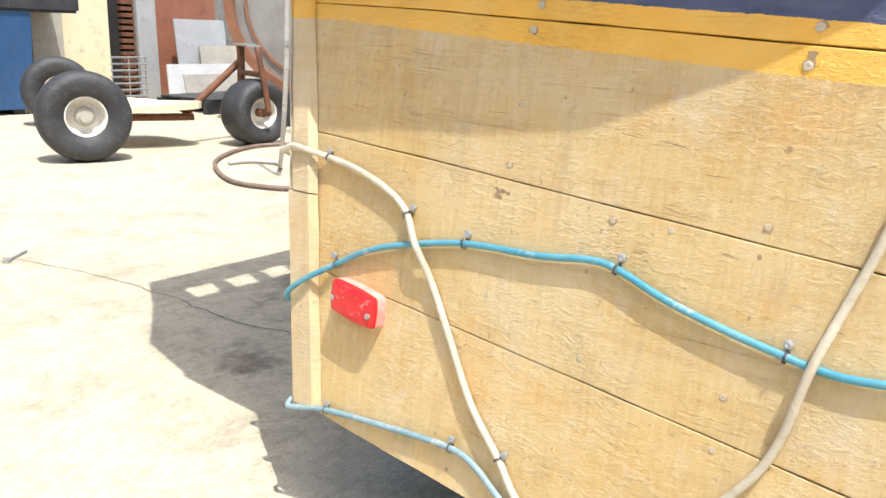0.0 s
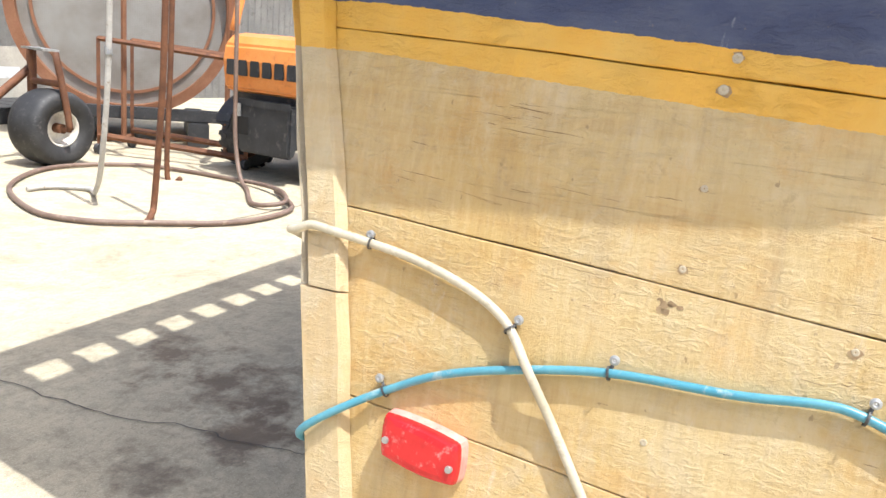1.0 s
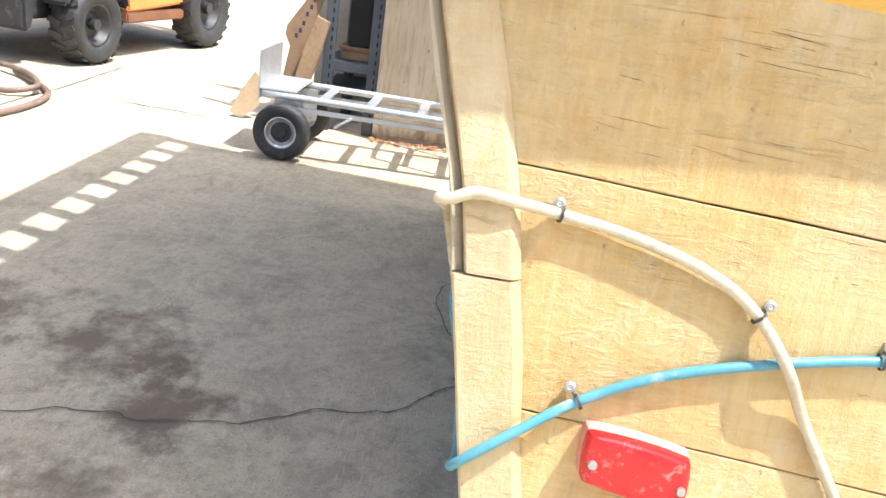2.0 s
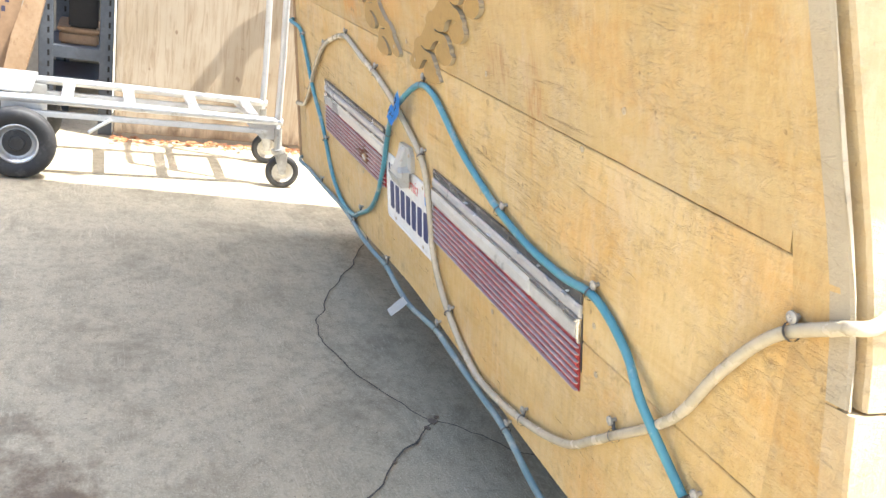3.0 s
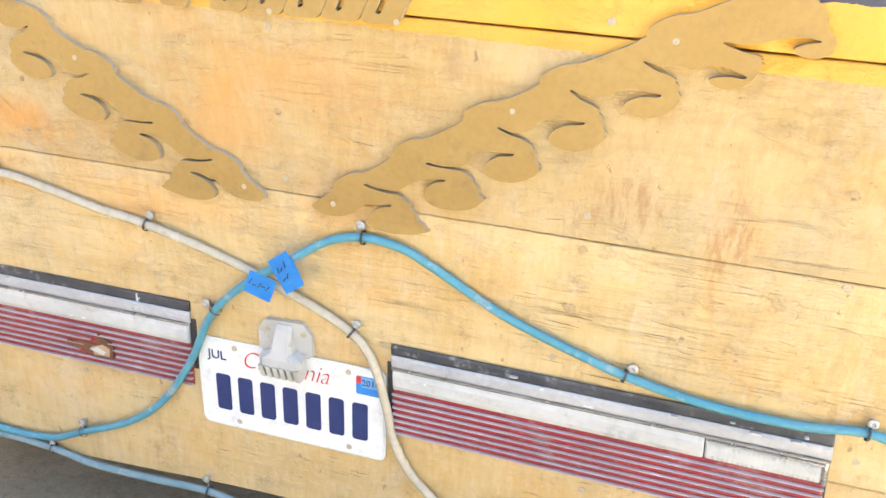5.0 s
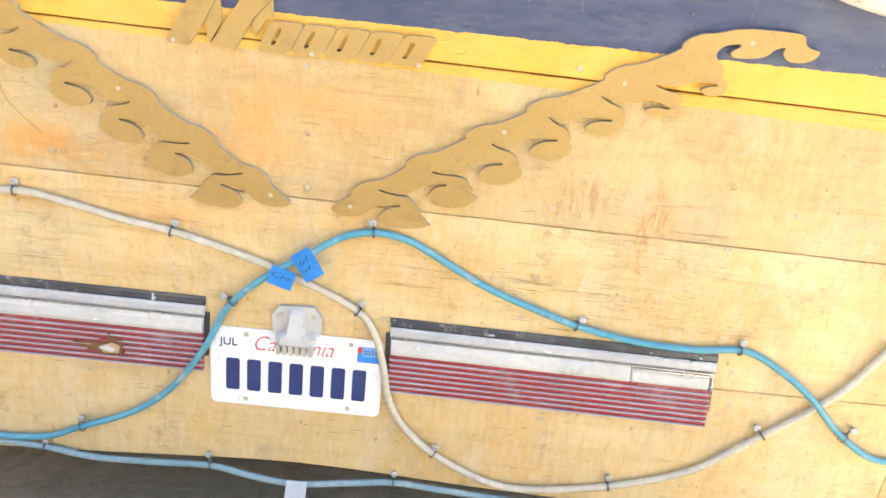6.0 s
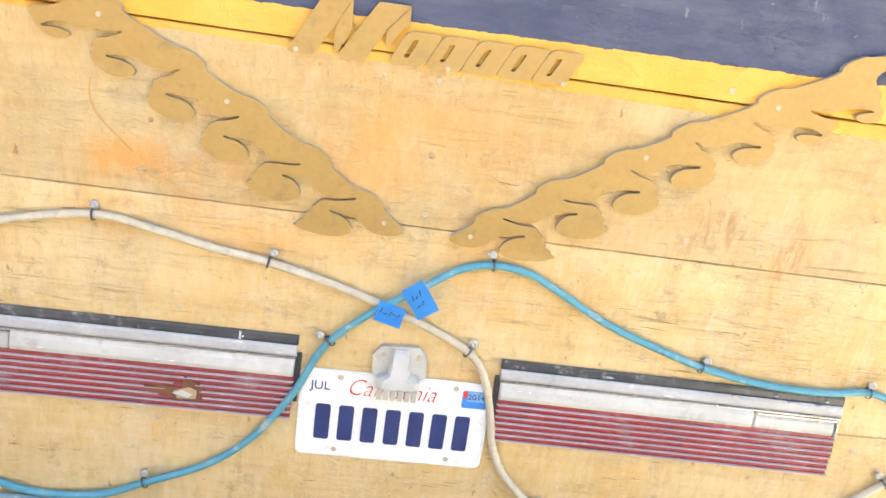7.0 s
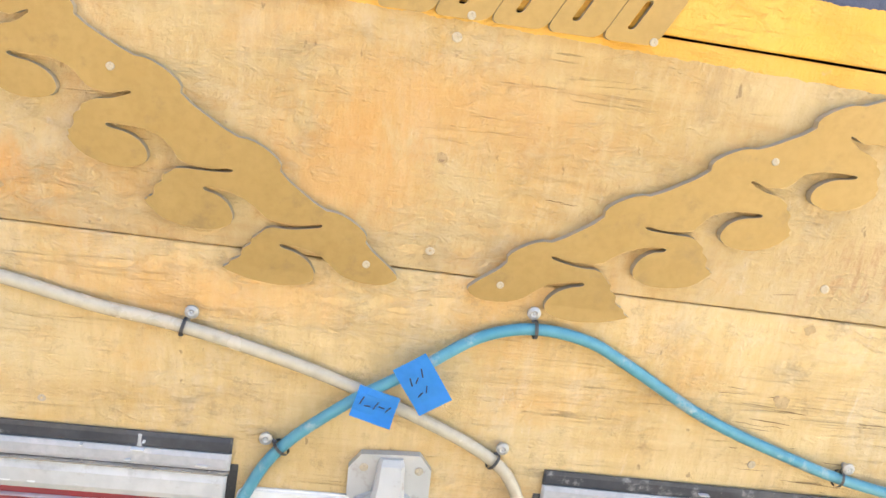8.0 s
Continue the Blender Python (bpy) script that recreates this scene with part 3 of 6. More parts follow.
for cx, cy, r in ((0.262, 0.088, 0.017), (0.288, 0.066, 0.011), (0.247, 0.104, 0.009), (0.41, -0.055, 0.007)):
    rim = [(cx + r * (0.6 + 0.6 * noise.noise((n * 1.7, cx * 9, cy * 9))) * math.cos(math.tau * n / 9), cy + r * (0.6 + 0.6 * noise.noise((n * 2.3, cy * 9, cx * 9))) * math.sin(math.tau * n / 9)) for n in range(9)]
    part("chip", slab(rim, lambda a, b, o: Vector((a, b, o)), 0.001, 0.0046), CHIPPED, cracks, "broken-out chip of brown grit at the crack")
part("crack", crack([(-1.2, -2.47), (-2.29, -2.44), (-3.27, -2.46)], 0.006, 3), CRACK, cracks)
part("crack", crack([(-2.24, -2.05), (-2.22, -1.8), (-2.2, -1.54)], 0.006, 4), CRACK, cracks)

# plywood-clad workshop wall beside the boat
wall_ply = tagged(new("wall_plywood"), "weathered pale plywood workshop wall in the sun", "wall", kind="structure")
for y0, y1, off in ((-0.6, 0.615, 0.0), (0.62, 1.84, 0.002), (1.845, 3.065, 0.0), (3.07, 4.3, 0.001)):
    part("panel", box(-2.27, -2.25 + off, y0, y1, 0.03, 2.47, 0.002), PLY, wall_ply)
part("backing", box(-2.37, -2.271, -0.6, 4.3, 0.0, 2.5), WALL_GREY, wall_ply)
part("batten", box(-2.2496, -2.23, -0.598, -0.56, 0.03, 2.47, 0.003), PLY, wall_ply)

# far yard wall behind the scrap
wall_yard = tagged(new("wall_yard"), "grey weathered corrugated metal yard wall", "wall", kind="structure")
bm = bmesh.new()
prev = None
for i in range(241):
    x = -16 + i * 0.1
    y = -9.3 + (0.03 if i % 2 else 0.0)
    now = [bm.verts.new((x, y, 0)), bm.verts.new((x, y, 3.6))]
    if prev:
        bm.faces.new((prev[0], now[0], now[1], prev[1]))
    prev = now
bmesh.ops.solidify(bm, geom=bm.faces[:], thickness=0.02)
part("sheet", bm, WALL_GREY, wall_yard)
part("footing", box(-16, 8, -9.45, -9.36, 0, 3.6), WALL_GREY, wall_yard)

# ---- the boat-shaped car ----
boat = thing("boat_car", "boat-shaped car clad in honey wood planks with painted bands", "art car")

# side planks, cut to the lean of the stern
side_from_stern = lambda s, z, o=0.0: side(s + stern_y(z) * max(0.0, 1 - s / 0.3), z, o)
LOW, G3, G2, G1 = line_at(0.268, -0.06), line_at(0.571, -0.073), line_at(0.8495, -0.061), line_at(1.111, -0.052)
TOP = line_at(1.46, 0.0)
for n, (lo, hi, m, gap) in enumerate(((LOW, G3, WOOD, 0.0008), (G3, G2, WOOD, 0.0009), (G2, G1, PAINTED, 0.0011), (G1, TOP, PAINTED, 0.0011))):
    part("side_plank", board(side_from_stern, lo, hi, 0.0, 2.9, seed=n, gap=gap, steps=90, ragged=0.0012), m, boat, "side plank of weathered honey-coloured wood")

# stern planks, cut between the corner posts
S1, S2, S3 = line_at(0.129, 0.0), line_at(0.4185, -0.012), line_at(0.6735, -0.0148)
KEEL = lambda u: -0.150 - 0.012 * abs(u - 0.17) + 0.022 * math.exp(-((u - 0.15) / 0.35) ** 2)
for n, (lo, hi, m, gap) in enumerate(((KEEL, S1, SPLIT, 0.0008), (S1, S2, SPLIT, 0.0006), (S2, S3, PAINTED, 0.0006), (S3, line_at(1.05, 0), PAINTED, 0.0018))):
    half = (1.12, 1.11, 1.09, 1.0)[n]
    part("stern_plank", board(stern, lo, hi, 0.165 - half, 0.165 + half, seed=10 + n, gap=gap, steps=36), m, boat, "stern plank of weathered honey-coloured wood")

# corner posts of the stern, flush with the planks
for sign in (-1, 1):
    bm = bmesh.new()
    rings = []
    for i in range(13):
        v = -0.165 + 1.2 * i / 12
        z = stern(0, v).z
        outer = side(stern(0, v).y, z).x - 0.165
        inner = (1.12, 1.12, 1.12, 1.11, 1.11, 1.11, 1.09, 1.09, 1.05, 0.98, 0.96, 0.94, 0.92)[i] + 0.0006
        rings.append([bm.verts.new(stern(0.165 + sign * u, v, o)) for u, o in ((inner, -0.02), (inner, 0.0012), (outer, 0.0012), (outer, -0.02))])
    for one, two in zip(rings, rings[1:]):
        for k in range(4):
            bm.faces.new((one[k], one[(k + 1) % 4], two[(k + 1) % 4], two[k]))
    bm.faces.new(rings[0])
    bm.faces.new(rings[-1][::-1])
    part("corner_post", bm, PAINTED, boat)

# cover strip along the corner of the side, in two lengths
def strip(z0, z1, w0, w1, seed, back=0.0, high=0.019):
    bm, rings = bmesh.new(), []
    for i in range(15):
        z = z0 + (z1 - z0) * i / 14
        y0 = stern_y(z) - 0.003 + back + 0.001 * noise.noise((z * 14, seed, 0))
        w = w0 + (w1 - w0) * i / 14 + 0.005 * noise.noise((z * 7, seed, 4))
        rings.append([bm.verts.new(side(y, z, o)) for y, o in ((y0, -0.012), (y0, high - 0.004), (y0 + 0.003, high), (y0 + w - 0.012, high), (y0 + w - 0.008, high - 0.004), (y0 + w, 0.002))])
    for one, two in zip(rings, rings[1:]):
        for k in range(6):
            bm.faces.new((one[k], one[(k + 1) % 6], two[(k + 1) % 6], two[k]))
    bm.faces.new(rings[0])
    bm.faces.new(rings[-1][::-1])
    return bm


part("corner_strip", strip(0.272, 0.718, 0.076, 0.078, 1, 0.0), TRIM, boat, "lower corner cover strip of pale wood")
part("corner_strip", strip(0.721, 1.44, 0.064, 0.062, 2, 0.0145), TRIM, boat, "upper corner cover strip of greyed wood")

part("edge_strip", strip(0.721, 1.44, 0.0118, 0.0118, 3, 0.0, 0.014), EDGE_WOOD, boat, "thin greyed edge strip at the stern corner")

bm, rings = bmesh.new(), []
for i in range(14):
    v = -0.15 + 1.0 * i / 13
    outer = 0.33 - side(stern(0, v).y, stern(0, v).z).x
    rings.append([bm.verts.new(stern(outer + a, v, o)) for a, o in ((-0.012, -0.02), (-0.012, 0.008), (0.001, 0.008), (0.004, 0.001), (0.004, -0.02))])
for one, two in zip(rings, rings[1:]):
    for k in range(5):
        bm.faces.new((one[k], one[(k + 1) % 5], two[(k + 1) % 5], two[k]))
bm.faces.new(rings[0])
bm.faces.new(rings[-1][::-1])
part("edge_strip", bm, SCRAP, boat, "dark wooden strip down the far stern corner")

# near-black block as the body's unlit inside, its floor, and the unseen far side
part("unlit_inside", box(-0.93, 1.17, 0.06, 2.9, 0.33, 1.42), DARK, boat)
bm = bmesh.new()
quad = [bm.verts.new(c) for c in ((-1.065, 0.035, 0.265), (-0.905, -0.16, 1.45), (-0.95, 2.9, 1.45), (-1.13, 2.9, 0.10))]
bm.faces.new(quad)
bmesh.ops.solidify(bm, geom=bm.faces[:], thickness=0.02)
part("far_side", bm, WOOD, boat)
part("floor_pan", box(-0.98, 1.33, 0.06, 2.9, 0.29, 0.315, 0.004), LIFT_BLACK, boat)

# deck ledge that shades the side, and the high stern with its railing
def prism(corners_low, corners_high):
    bm = bmesh.new()
    a = [bm.verts.new(c) for c in corners_low]
    b = [bm.verts.new(c) for c in corners_high]
    n = len(a)
    bm.faces.new(a[::-1])
    bm.faces.new(b)
    for k in range(n):
        bm.faces.new((a[k], a[(k + 1) % n], b[(k + 1) % n], b[k]))
    return bm


EDGE = [(-1.1, -0.22), (1.415, -0.22), (1.423, 0.226), (1.43, 0.63), (1.428, 0.85), (1.403, 1.05), (1.385, 1.145), (1.33, 1.25), (1.2, 1.31), (-1.0, 1.31)]
part("deck_ledge", prism([(x, y, 1.462) for x, y in EDGE], [(x, y, 1.51) for x, y in EDGE]), PAINTED, boat)
LOWER, MIDDLE, UPPER = (((-1.1, -0.21), (1.41, -0.21), (1.40, 0.55), (-1.0, 1.1)), ((-1.15, -0.31), (1.44, -0.31), (1.40, 0.55), (-1.0, 1.1)), ((-1.17, -0.392), (1.34, -0.392), (1.25, 0.5), (-0.92, 1.1)))
part("upper_stern", prism([(x, y, 1.512) for x, y in LOWER], [(x, y, 2.05) for x, y in MIDDLE]), PAINTED, boat)
part("upper_stern", prism([(x, y, 2.052) for x, y in MIDDLE], [(x, y, 2.62) for x, y in UPPER]), PAINTED, boat)
for i in range(13):
    x = 1.19 - i * 0.193
    part("baluster", prism([(x - 0.03, -0.40, 2.62), (x + 0.03, -0.40, 2.62), (x + 0.03, -0.35, 2.62), (x - 0.03, -0.35, 2.62)],
                           [(x - 0.03, -0.43, 2.83), (x + 0.03, -0.43, 2.83), (x + 0.03, -0.38, 2.83), (x - 0.03, -0.38, 2.83)]), PAINTED, boat)
bm = prism([(1.335, -0.392, 2.622), (1.19, -0.36, 2.622), (1.17, -0.50, 2.828), (1.215, -0.598, 2.828)], [(1.335, -0.372, 2.625), (1.19, -0.34, 2.625), (1.17, -0.48, 2.829), (1.215, -0.585, 2.829)])
part("end_bracket", bm, PAINTED, boat)
part("rail_cap", box(-1.19, 1.22, -0.60, -0.425, 2.83, 2.87, 0.01), PAINTED, boat)

# road wheels under the floor
for x in (-0.75, 1.05):
    w = part("wheel", lathe([(0.18, -0.1), (0.30, -0.1), (0.325, -0.07), (0.33, 0.0), (0.325, 0.07), (0.30, 0.1), (0.18, 0.1)], 32, pose(x, 2.2, 0.33, 0, 90, 0)), RUBBER, boat, smooth=True)


# screws in the planks
def screw_mesh(name, r, h, hollow=True):
    bm = lathe([(0.0001, 0.0), (r, 0.0), (r, h * 0.6), (r * 0.8, h), (r * 0.25, h), (r * 0.2, h * 0.4), (0.0001, h * 0.4)], 14)
    me = bpy.data.meshes.new(name)
    bmesh.ops.recalc_face_normals(bm, faces=bm.faces)
    bm.to_mesh(me)
    bm.free()
    me.materials.append(SCREW_HEAD)
    return me


BRASS_SCREW = screw_mesh("screw", 0.0038, 0.0010)
SCREW, KNOT = screw_mesh("screw", 0.0047, 0.0012), screw_mesh("washer", 0.0066, 0.0020)
SCRAPE = surface("rubbed_brown_wood", (0.42, 0.24, 0.08), (0.52, 0.32, 0.12), 40, 0.7)
rng = random.Random(5)
KNOT_WOOD = surface("knot_wood", (0.38, 0.265, 0.14), (0.24, 0.155, 0.08), 60, 0.8, bump=0.5)
PLUG_WOOD = surface("grimy_wood_round_screws", (0.46, 0.335, 0.165), (0.36, 0.25, 0.115), 150, 0.8, dirt=(0.22, 0.145, 0.065), bump=0.5)
PIT = screw_mesh("pit", 0.0038, 0.0006)
PIT.materials[0] = KNOT_WOOD


def out_turn(normal):
    return Vector(normal).to_track_quat("Z", "Y").to_matrix().to_4x4()


STERN_TURN, SIDE_TURN = out_turn((0, -0.98418, -0.17717)), out_turn(SIDE_OUT)
for mesh, name, spots in ((PIT, "plug", ((0.160, 0.532), (-0.244, 0.535), (-0.255, 0.459), (0.567, 0.311), (0.556, 0.317), (0.57, 0.398), (0.857, 0.515))),
                          (SCREW, "screw", ((0.162, 0.439), (0.158, 0.384), (0.575, 0.682), (0.878, 0.402), (0.571, 0.446), (-0.253, 0.306), (-0.310, 0.358), (0.978, 0.476),
                                            (0.548, 0.236), (0.941, 0.167), (0.955, 0.097), (0.61, 0.027), (-0.23, 0.04), (0.157, 0.642), (-0.201, 0.241)))):
    for u, v in spots:
        ob = new(name, mesh)
        ob.parent = boat
        ob.matrix_basis = Matrix.Translation(stern(u, v, 0.0002)) @ STERN_TURN
for mesh, name, spots in ((KNOT, "washer", ((0.520, 1.107), (0.510, 1.068), (0.959, 1.083), (0.953, 1.033))),
                          (SCREW, "screw", ((0.508, 0.947), (0.499, 0.844), (0.707, 0.785), (0.941, 0.817), (0.804, 0.787), (0.686, 0.558), (0.923, 0.568), (0.921, 0.487), (0.488, 0.615))),
                          (PIT, "plug", ((0.95, 0.925), (0.937, 0.775), (0.956, 1.047), (0.449, 0.275)))):
    for s, z in spots:
        ob = new(name, mesh)
        ob.parent = boat
        ob.matrix_basis = Matrix.Translation(side(s, z, 0.0002)) @ SIDE_TURN


# stained, chipped wood round old screws
def ragged_patch(place, a, b, r, seed, squash=0.8):
    rnd, bm = random.Random(seed), bmesh.new()
    bm.faces.new([bm.verts.new(place(a + r * math.cos(q) * rnd.uniform(0.55, 1.1), b + squash * r * math.sin(q) * rnd.uniform(0.55, 1.1), 0.0009)) for q in (math.tau * n / 11 for n in range(11))])
    return bm


for n, (a, b, r) in enumerate(((0.520, 1.109, 0.0095), (0.512, 1.066, 0.0115), (0.961, 1.086, 0.0105), (0.955, 1.036, 0.0125), (0.957, 1.049, 0.008), (0.499, 0.844, 0.010), (0.707, 0.784, 0.009),
                               (0.941, 0.816, 0.009), (0.923, 0.566, 0.0085), (0.508, 0.946, 0.007))):
    part("stain", ragged_patch(side, a, b, r, 40 + n), KNOT_WOOD, boat)
for n, (a, b, r) in enumerate(((0.160, 0.532, 0.0075), (-0.258, 0.458, 0.010), (-0.240, 0.455, 0.007), (0.562, 0.314, 0.010), (0.571, 0.398, 0.008), (0.878, 0.402, 0.008), (0.162, 0.439, 0.0065), (0.158, 0.384, 0.0065),
                               (0.978, 0.476, 0.007), (0.857, 0.515, 0.009), (-0.31, 0.358, 0.007))):
    part("stain", ragged_patch(stern, a, b, r, 60 + n), PLUG_WOOD, boat)


# drying cracks, as fine dark slivers along the grain
def slivers(place, zones, seed):
    rnd, bm = random.Random(seed), bmesh.new()
    for count, a0, a1, b0, b1, slope, longest in zones:
        a = b = None
        for k in range(count):
            if a is None or rnd.random() < 0.35:
                a, b = rnd.uniform(a0, a1), rnd.uniform(b0, b1)
            else:
                a, b = a + rnd.uniform(-0.07, 0.07), b + rnd.uniform(-0.012, 0.012)
            if not (a0 < a < a1 and b0 < b < b1):
                a = None
                continue
            length, wide = longest * rnd.uniform(0.25, 1.0) ** 1.6, rnd.uniform(0.0002, 0.00052)
            tilt, prev, wander = slope + rnd.uniform(-0.05, 0.05), None, 0.0
            for i in range(8):
                t = i / 7
                wander += rnd.uniform(-0.0006, 0.0006)
                w = wide * math.sin(math.pi * min(max(t, 0.04), 0.96)) ** 0.6 * rnd.uniform(0.5, 1.2)
                x, y = a + length * (t - 0.5), b + tilt * length * (t - 0.5) + wander
                now = [bm.verts.new(place(x, y - w, 0.0005)), bm.verts.new(place(x, y + w, 0.0005))]
                if prev:
                    bm.faces.new((prev[0], now[0], now[1], prev[1]))
                prev = now
    return bm


CRACKED = surface("crack_in_wood", (0.11, 0.06, 0.022), (0.20, 0.115, 0.05), 30, 0.9)
ob = part("drying_crack", slivers(stern, ((300, -0.85, 0.0, 0.215, 0.385, -0.02, 0.16), (260, -0.25, 0.35, 0.225, 0.375, -0.02, 0.13), (46, 0.30, 1.0, 0.20, 0.34, -0.06, 0.06),
                                         (70, -0.85, 1.0, -0.13, 0.05, 0.0, 0.03), (14, -0.7, 0.9, 0.43, 0.66, -0.01, 0.03), (6, 0.3, 1.0, 0.36, 0.41, -0.02, 0.06)), 3), CRACKED, boat, "fine dark drying cracks in the stern planks")
ob["kind"] = "stuff"
ob = part("drying_crack", slivers(side, ((34, 0.08, 0.7, 0.87, 1.04, -0.07, 0.10), (26, 0.25, 1.1, 0.80, 0.93, -0.07, 0.07), (30, 0.1, 1.1, 0.60, 0.80, -0.07, 0.03), (24, 0.1, 1.1, 0.32, 0.56, -0.06, 0.03)), 4), CRACKED, boat, "fine dark drying cracks in the side planks")
ob["kind"] = "stuff"

# a splintered knot in the side, and a curved scrape on the stern
bm = bmesh.new()
for k in range(9):
    cs, cz, r = 0.489 + rng.uniform(-0.017, 0.017), 0.793 + rng.uniform(-0.009, 0.009), rng.uniform(0.0025, 0.006)
    ring = [bm.verts.new(side(cs + r * 1.5 * math.cos(q) * rng.uniform(0.5, 1), cz + r * math.sin(q) * rng.uniform(0.5, 1), 0.0008)) for q in (math.tau * n / 7 for n in range(7))]
    bm.faces.new(ring)
part("knot", bm, KNOT_WOOD, boat, "dark splintered knot")
bm, prev = bmesh.new(), None
line = smooth_line([(-0.326, 0.5865, 0), (-0.328, 0.5585, 0), (-0.317, 0.5317, 0), (-0.294, 0.5069, 0), (-0.271, 0.4841, 0)], 8)
for k, p in enumerate(line):
    w = 0.0022 * (0.5 + 0.8 * abs(noise.noise((k * 0.4, 3, 1))))
    now = [bm.verts.new(stern(p.x - w, p.y - w * 0.6, 0.0006)), bm.verts.new(stern(p.x + w, p.y + w * 0.6, 0.0006))]
    if prev:
        bm.faces.new((prev[0], prev[1], now[1], now[0]))
    prev = now
part("scrape", bm, SCRAPE, boat, "curved brown scrape")

TIE = surface("sun_greyed_nylon", (0.09, 0.085, 0.08), (0.16, 0.15, 0.14), 60, 0.5)

# ---- tubing held by cable ties and screws ----
def tie(parent, screw_at, out, line):
    """A screw with a pale head beside the hose, and a tie from it round the hose at the nearest place."""
    spot = min(range(1, len(line) - 1), key=lambda k: (line[k] - screw_at).length)
    c, way = line[spot], (line[spot + 1] - line[spot - 1]).normalized()
    head = part("screw", lathe([(0.0001, 0.0105), (0.0015, 0.0095), (0.0035, 0.0105), (0.0068, 0.009), (0.007, 0.0065), (0.003, 0.0055), (0.003, -0.006)], 12), STEEL, parent, "screw with a pale washer head")
    head.matrix_basis = Matrix.Translation(screw_at + out * 0.002) @ out_turn(out)
    bm, n, r = bmesh.new(), 14, 0.0097
    side_way = way.cross(out).normalized()
    above = side_way.cross(way).normalized()
    for w in (-0.0018, 0.0018):
        for k in range(n):
            a = math.tau * k / n
            bm.verts.new(c + w * way + r * (math.cos(a) * side_way + math.sin(a) * above))
    bm.verts.ensure_lookup_table()
    for k in range(n):
        bm.faces.new((bm.verts[k], bm.verts[(k + 1) % n], bm.verts[n + (k + 1) % n], bm.verts[n + k]))
    bmesh.ops.solidify(bm, geom=bm.faces[:], thickness=0.0014)
    gap = screw_at + out * 0.004 - c
    rod(c + gap.normalized() * 0.007, screw_at + out * 0.004, 0.0024, 6, bm)
    part("cable_tie", bm, TIE, parent)


def hose(name, label, path, r, m, ties):
    h = thing(name, label, "hose")
    part("tubing", tube(path, r, 12, 7), m, h, smooth=True)
    line = smooth_line(path, 7)
    for on, a, b in ties:
        tie(h, stern(a, b) if on == "stern" else side(a, b), Vector((0, -0.98418, -0.17717)) if on == "stern" else SIDE_OUT, line)
    return h


O = 0.0098
on_stern = lambda pts, o=O: [stern(u, v, o) for u, v in pts]
on_side = lambda pts, o=O: [side(s, z, o) for s, z in pts]

blue_path = [Vector((-1.03, 0.12, 0.80))] + on_stern([(-1.005, 0.345), (-0.90, 0.325), (-0.83, 0.25), (-0.757, 0.152), (-0.66, 0.07), (-0.615, 0.01), (-0.571, -0.052), (-0.512, -0.094), (-0.429, -0.121),
    (-0.321, -0.115), (-0.248, -0.084), (-0.148, -0.038), (-0.075, 0.023), (-0.014, 0.112), (0.030, 0.203)]) + on_stern([(0.098, 0.273), (0.168, 0.321)], 0.018) + on_stern([(0.225, 0.357), (0.278, 0.371),
    (0.334, 0.364), (0.380, 0.343), (0.478, 0.291), (0.580, 0.254), (0.657, 0.231), (0.756, 0.214), (0.863, 0.210), (0.953, 0.217), (1.03, 0.180)]) + on_stern([(1.09, 0.138)], 0.02) + on_stern([(1.163, 0.066), (1.24, 0.018),
    (1.31, 0.02)]) + [stern(1.375, 0.05, 0.013)] + on_side([(-0.010, 0.505)], 0.030) + on_side([(0.04, 0.545)], 0.028) + on_side([(0.112, 0.591), (0.196, 0.635), (0.298, 0.667), (0.431, 0.695), (0.586, 0.705), (0.681, 0.718), (0.731, 0.714),
    (0.821, 0.685), (0.918, 0.664), (0.998, 0.651)]) + on_side([(1.043, 0.645)], 0.008) + on_side([(1.122, 0.650), (1.4, 0.70), (1.9, 0.72)])
hose("blue_hose", "bright blue plastic tubing tied along the planks", blue_path, 0.0062, BLUE_HOSE,
     [("stern", u, v) for u, v in ((-0.872, 0.316), (-0.623, 0.034), (-0.248, -0.066), (0.022, 0.222), (0.274, 0.388), (0.654, 0.246), (0.944, 0.232), (1.19, 0.075))]
     + [("side", s, z) for s, z in ((0.10, 0.607), (0.436, 0.713), (0.737, 0.733), (0.998, 0.668))])

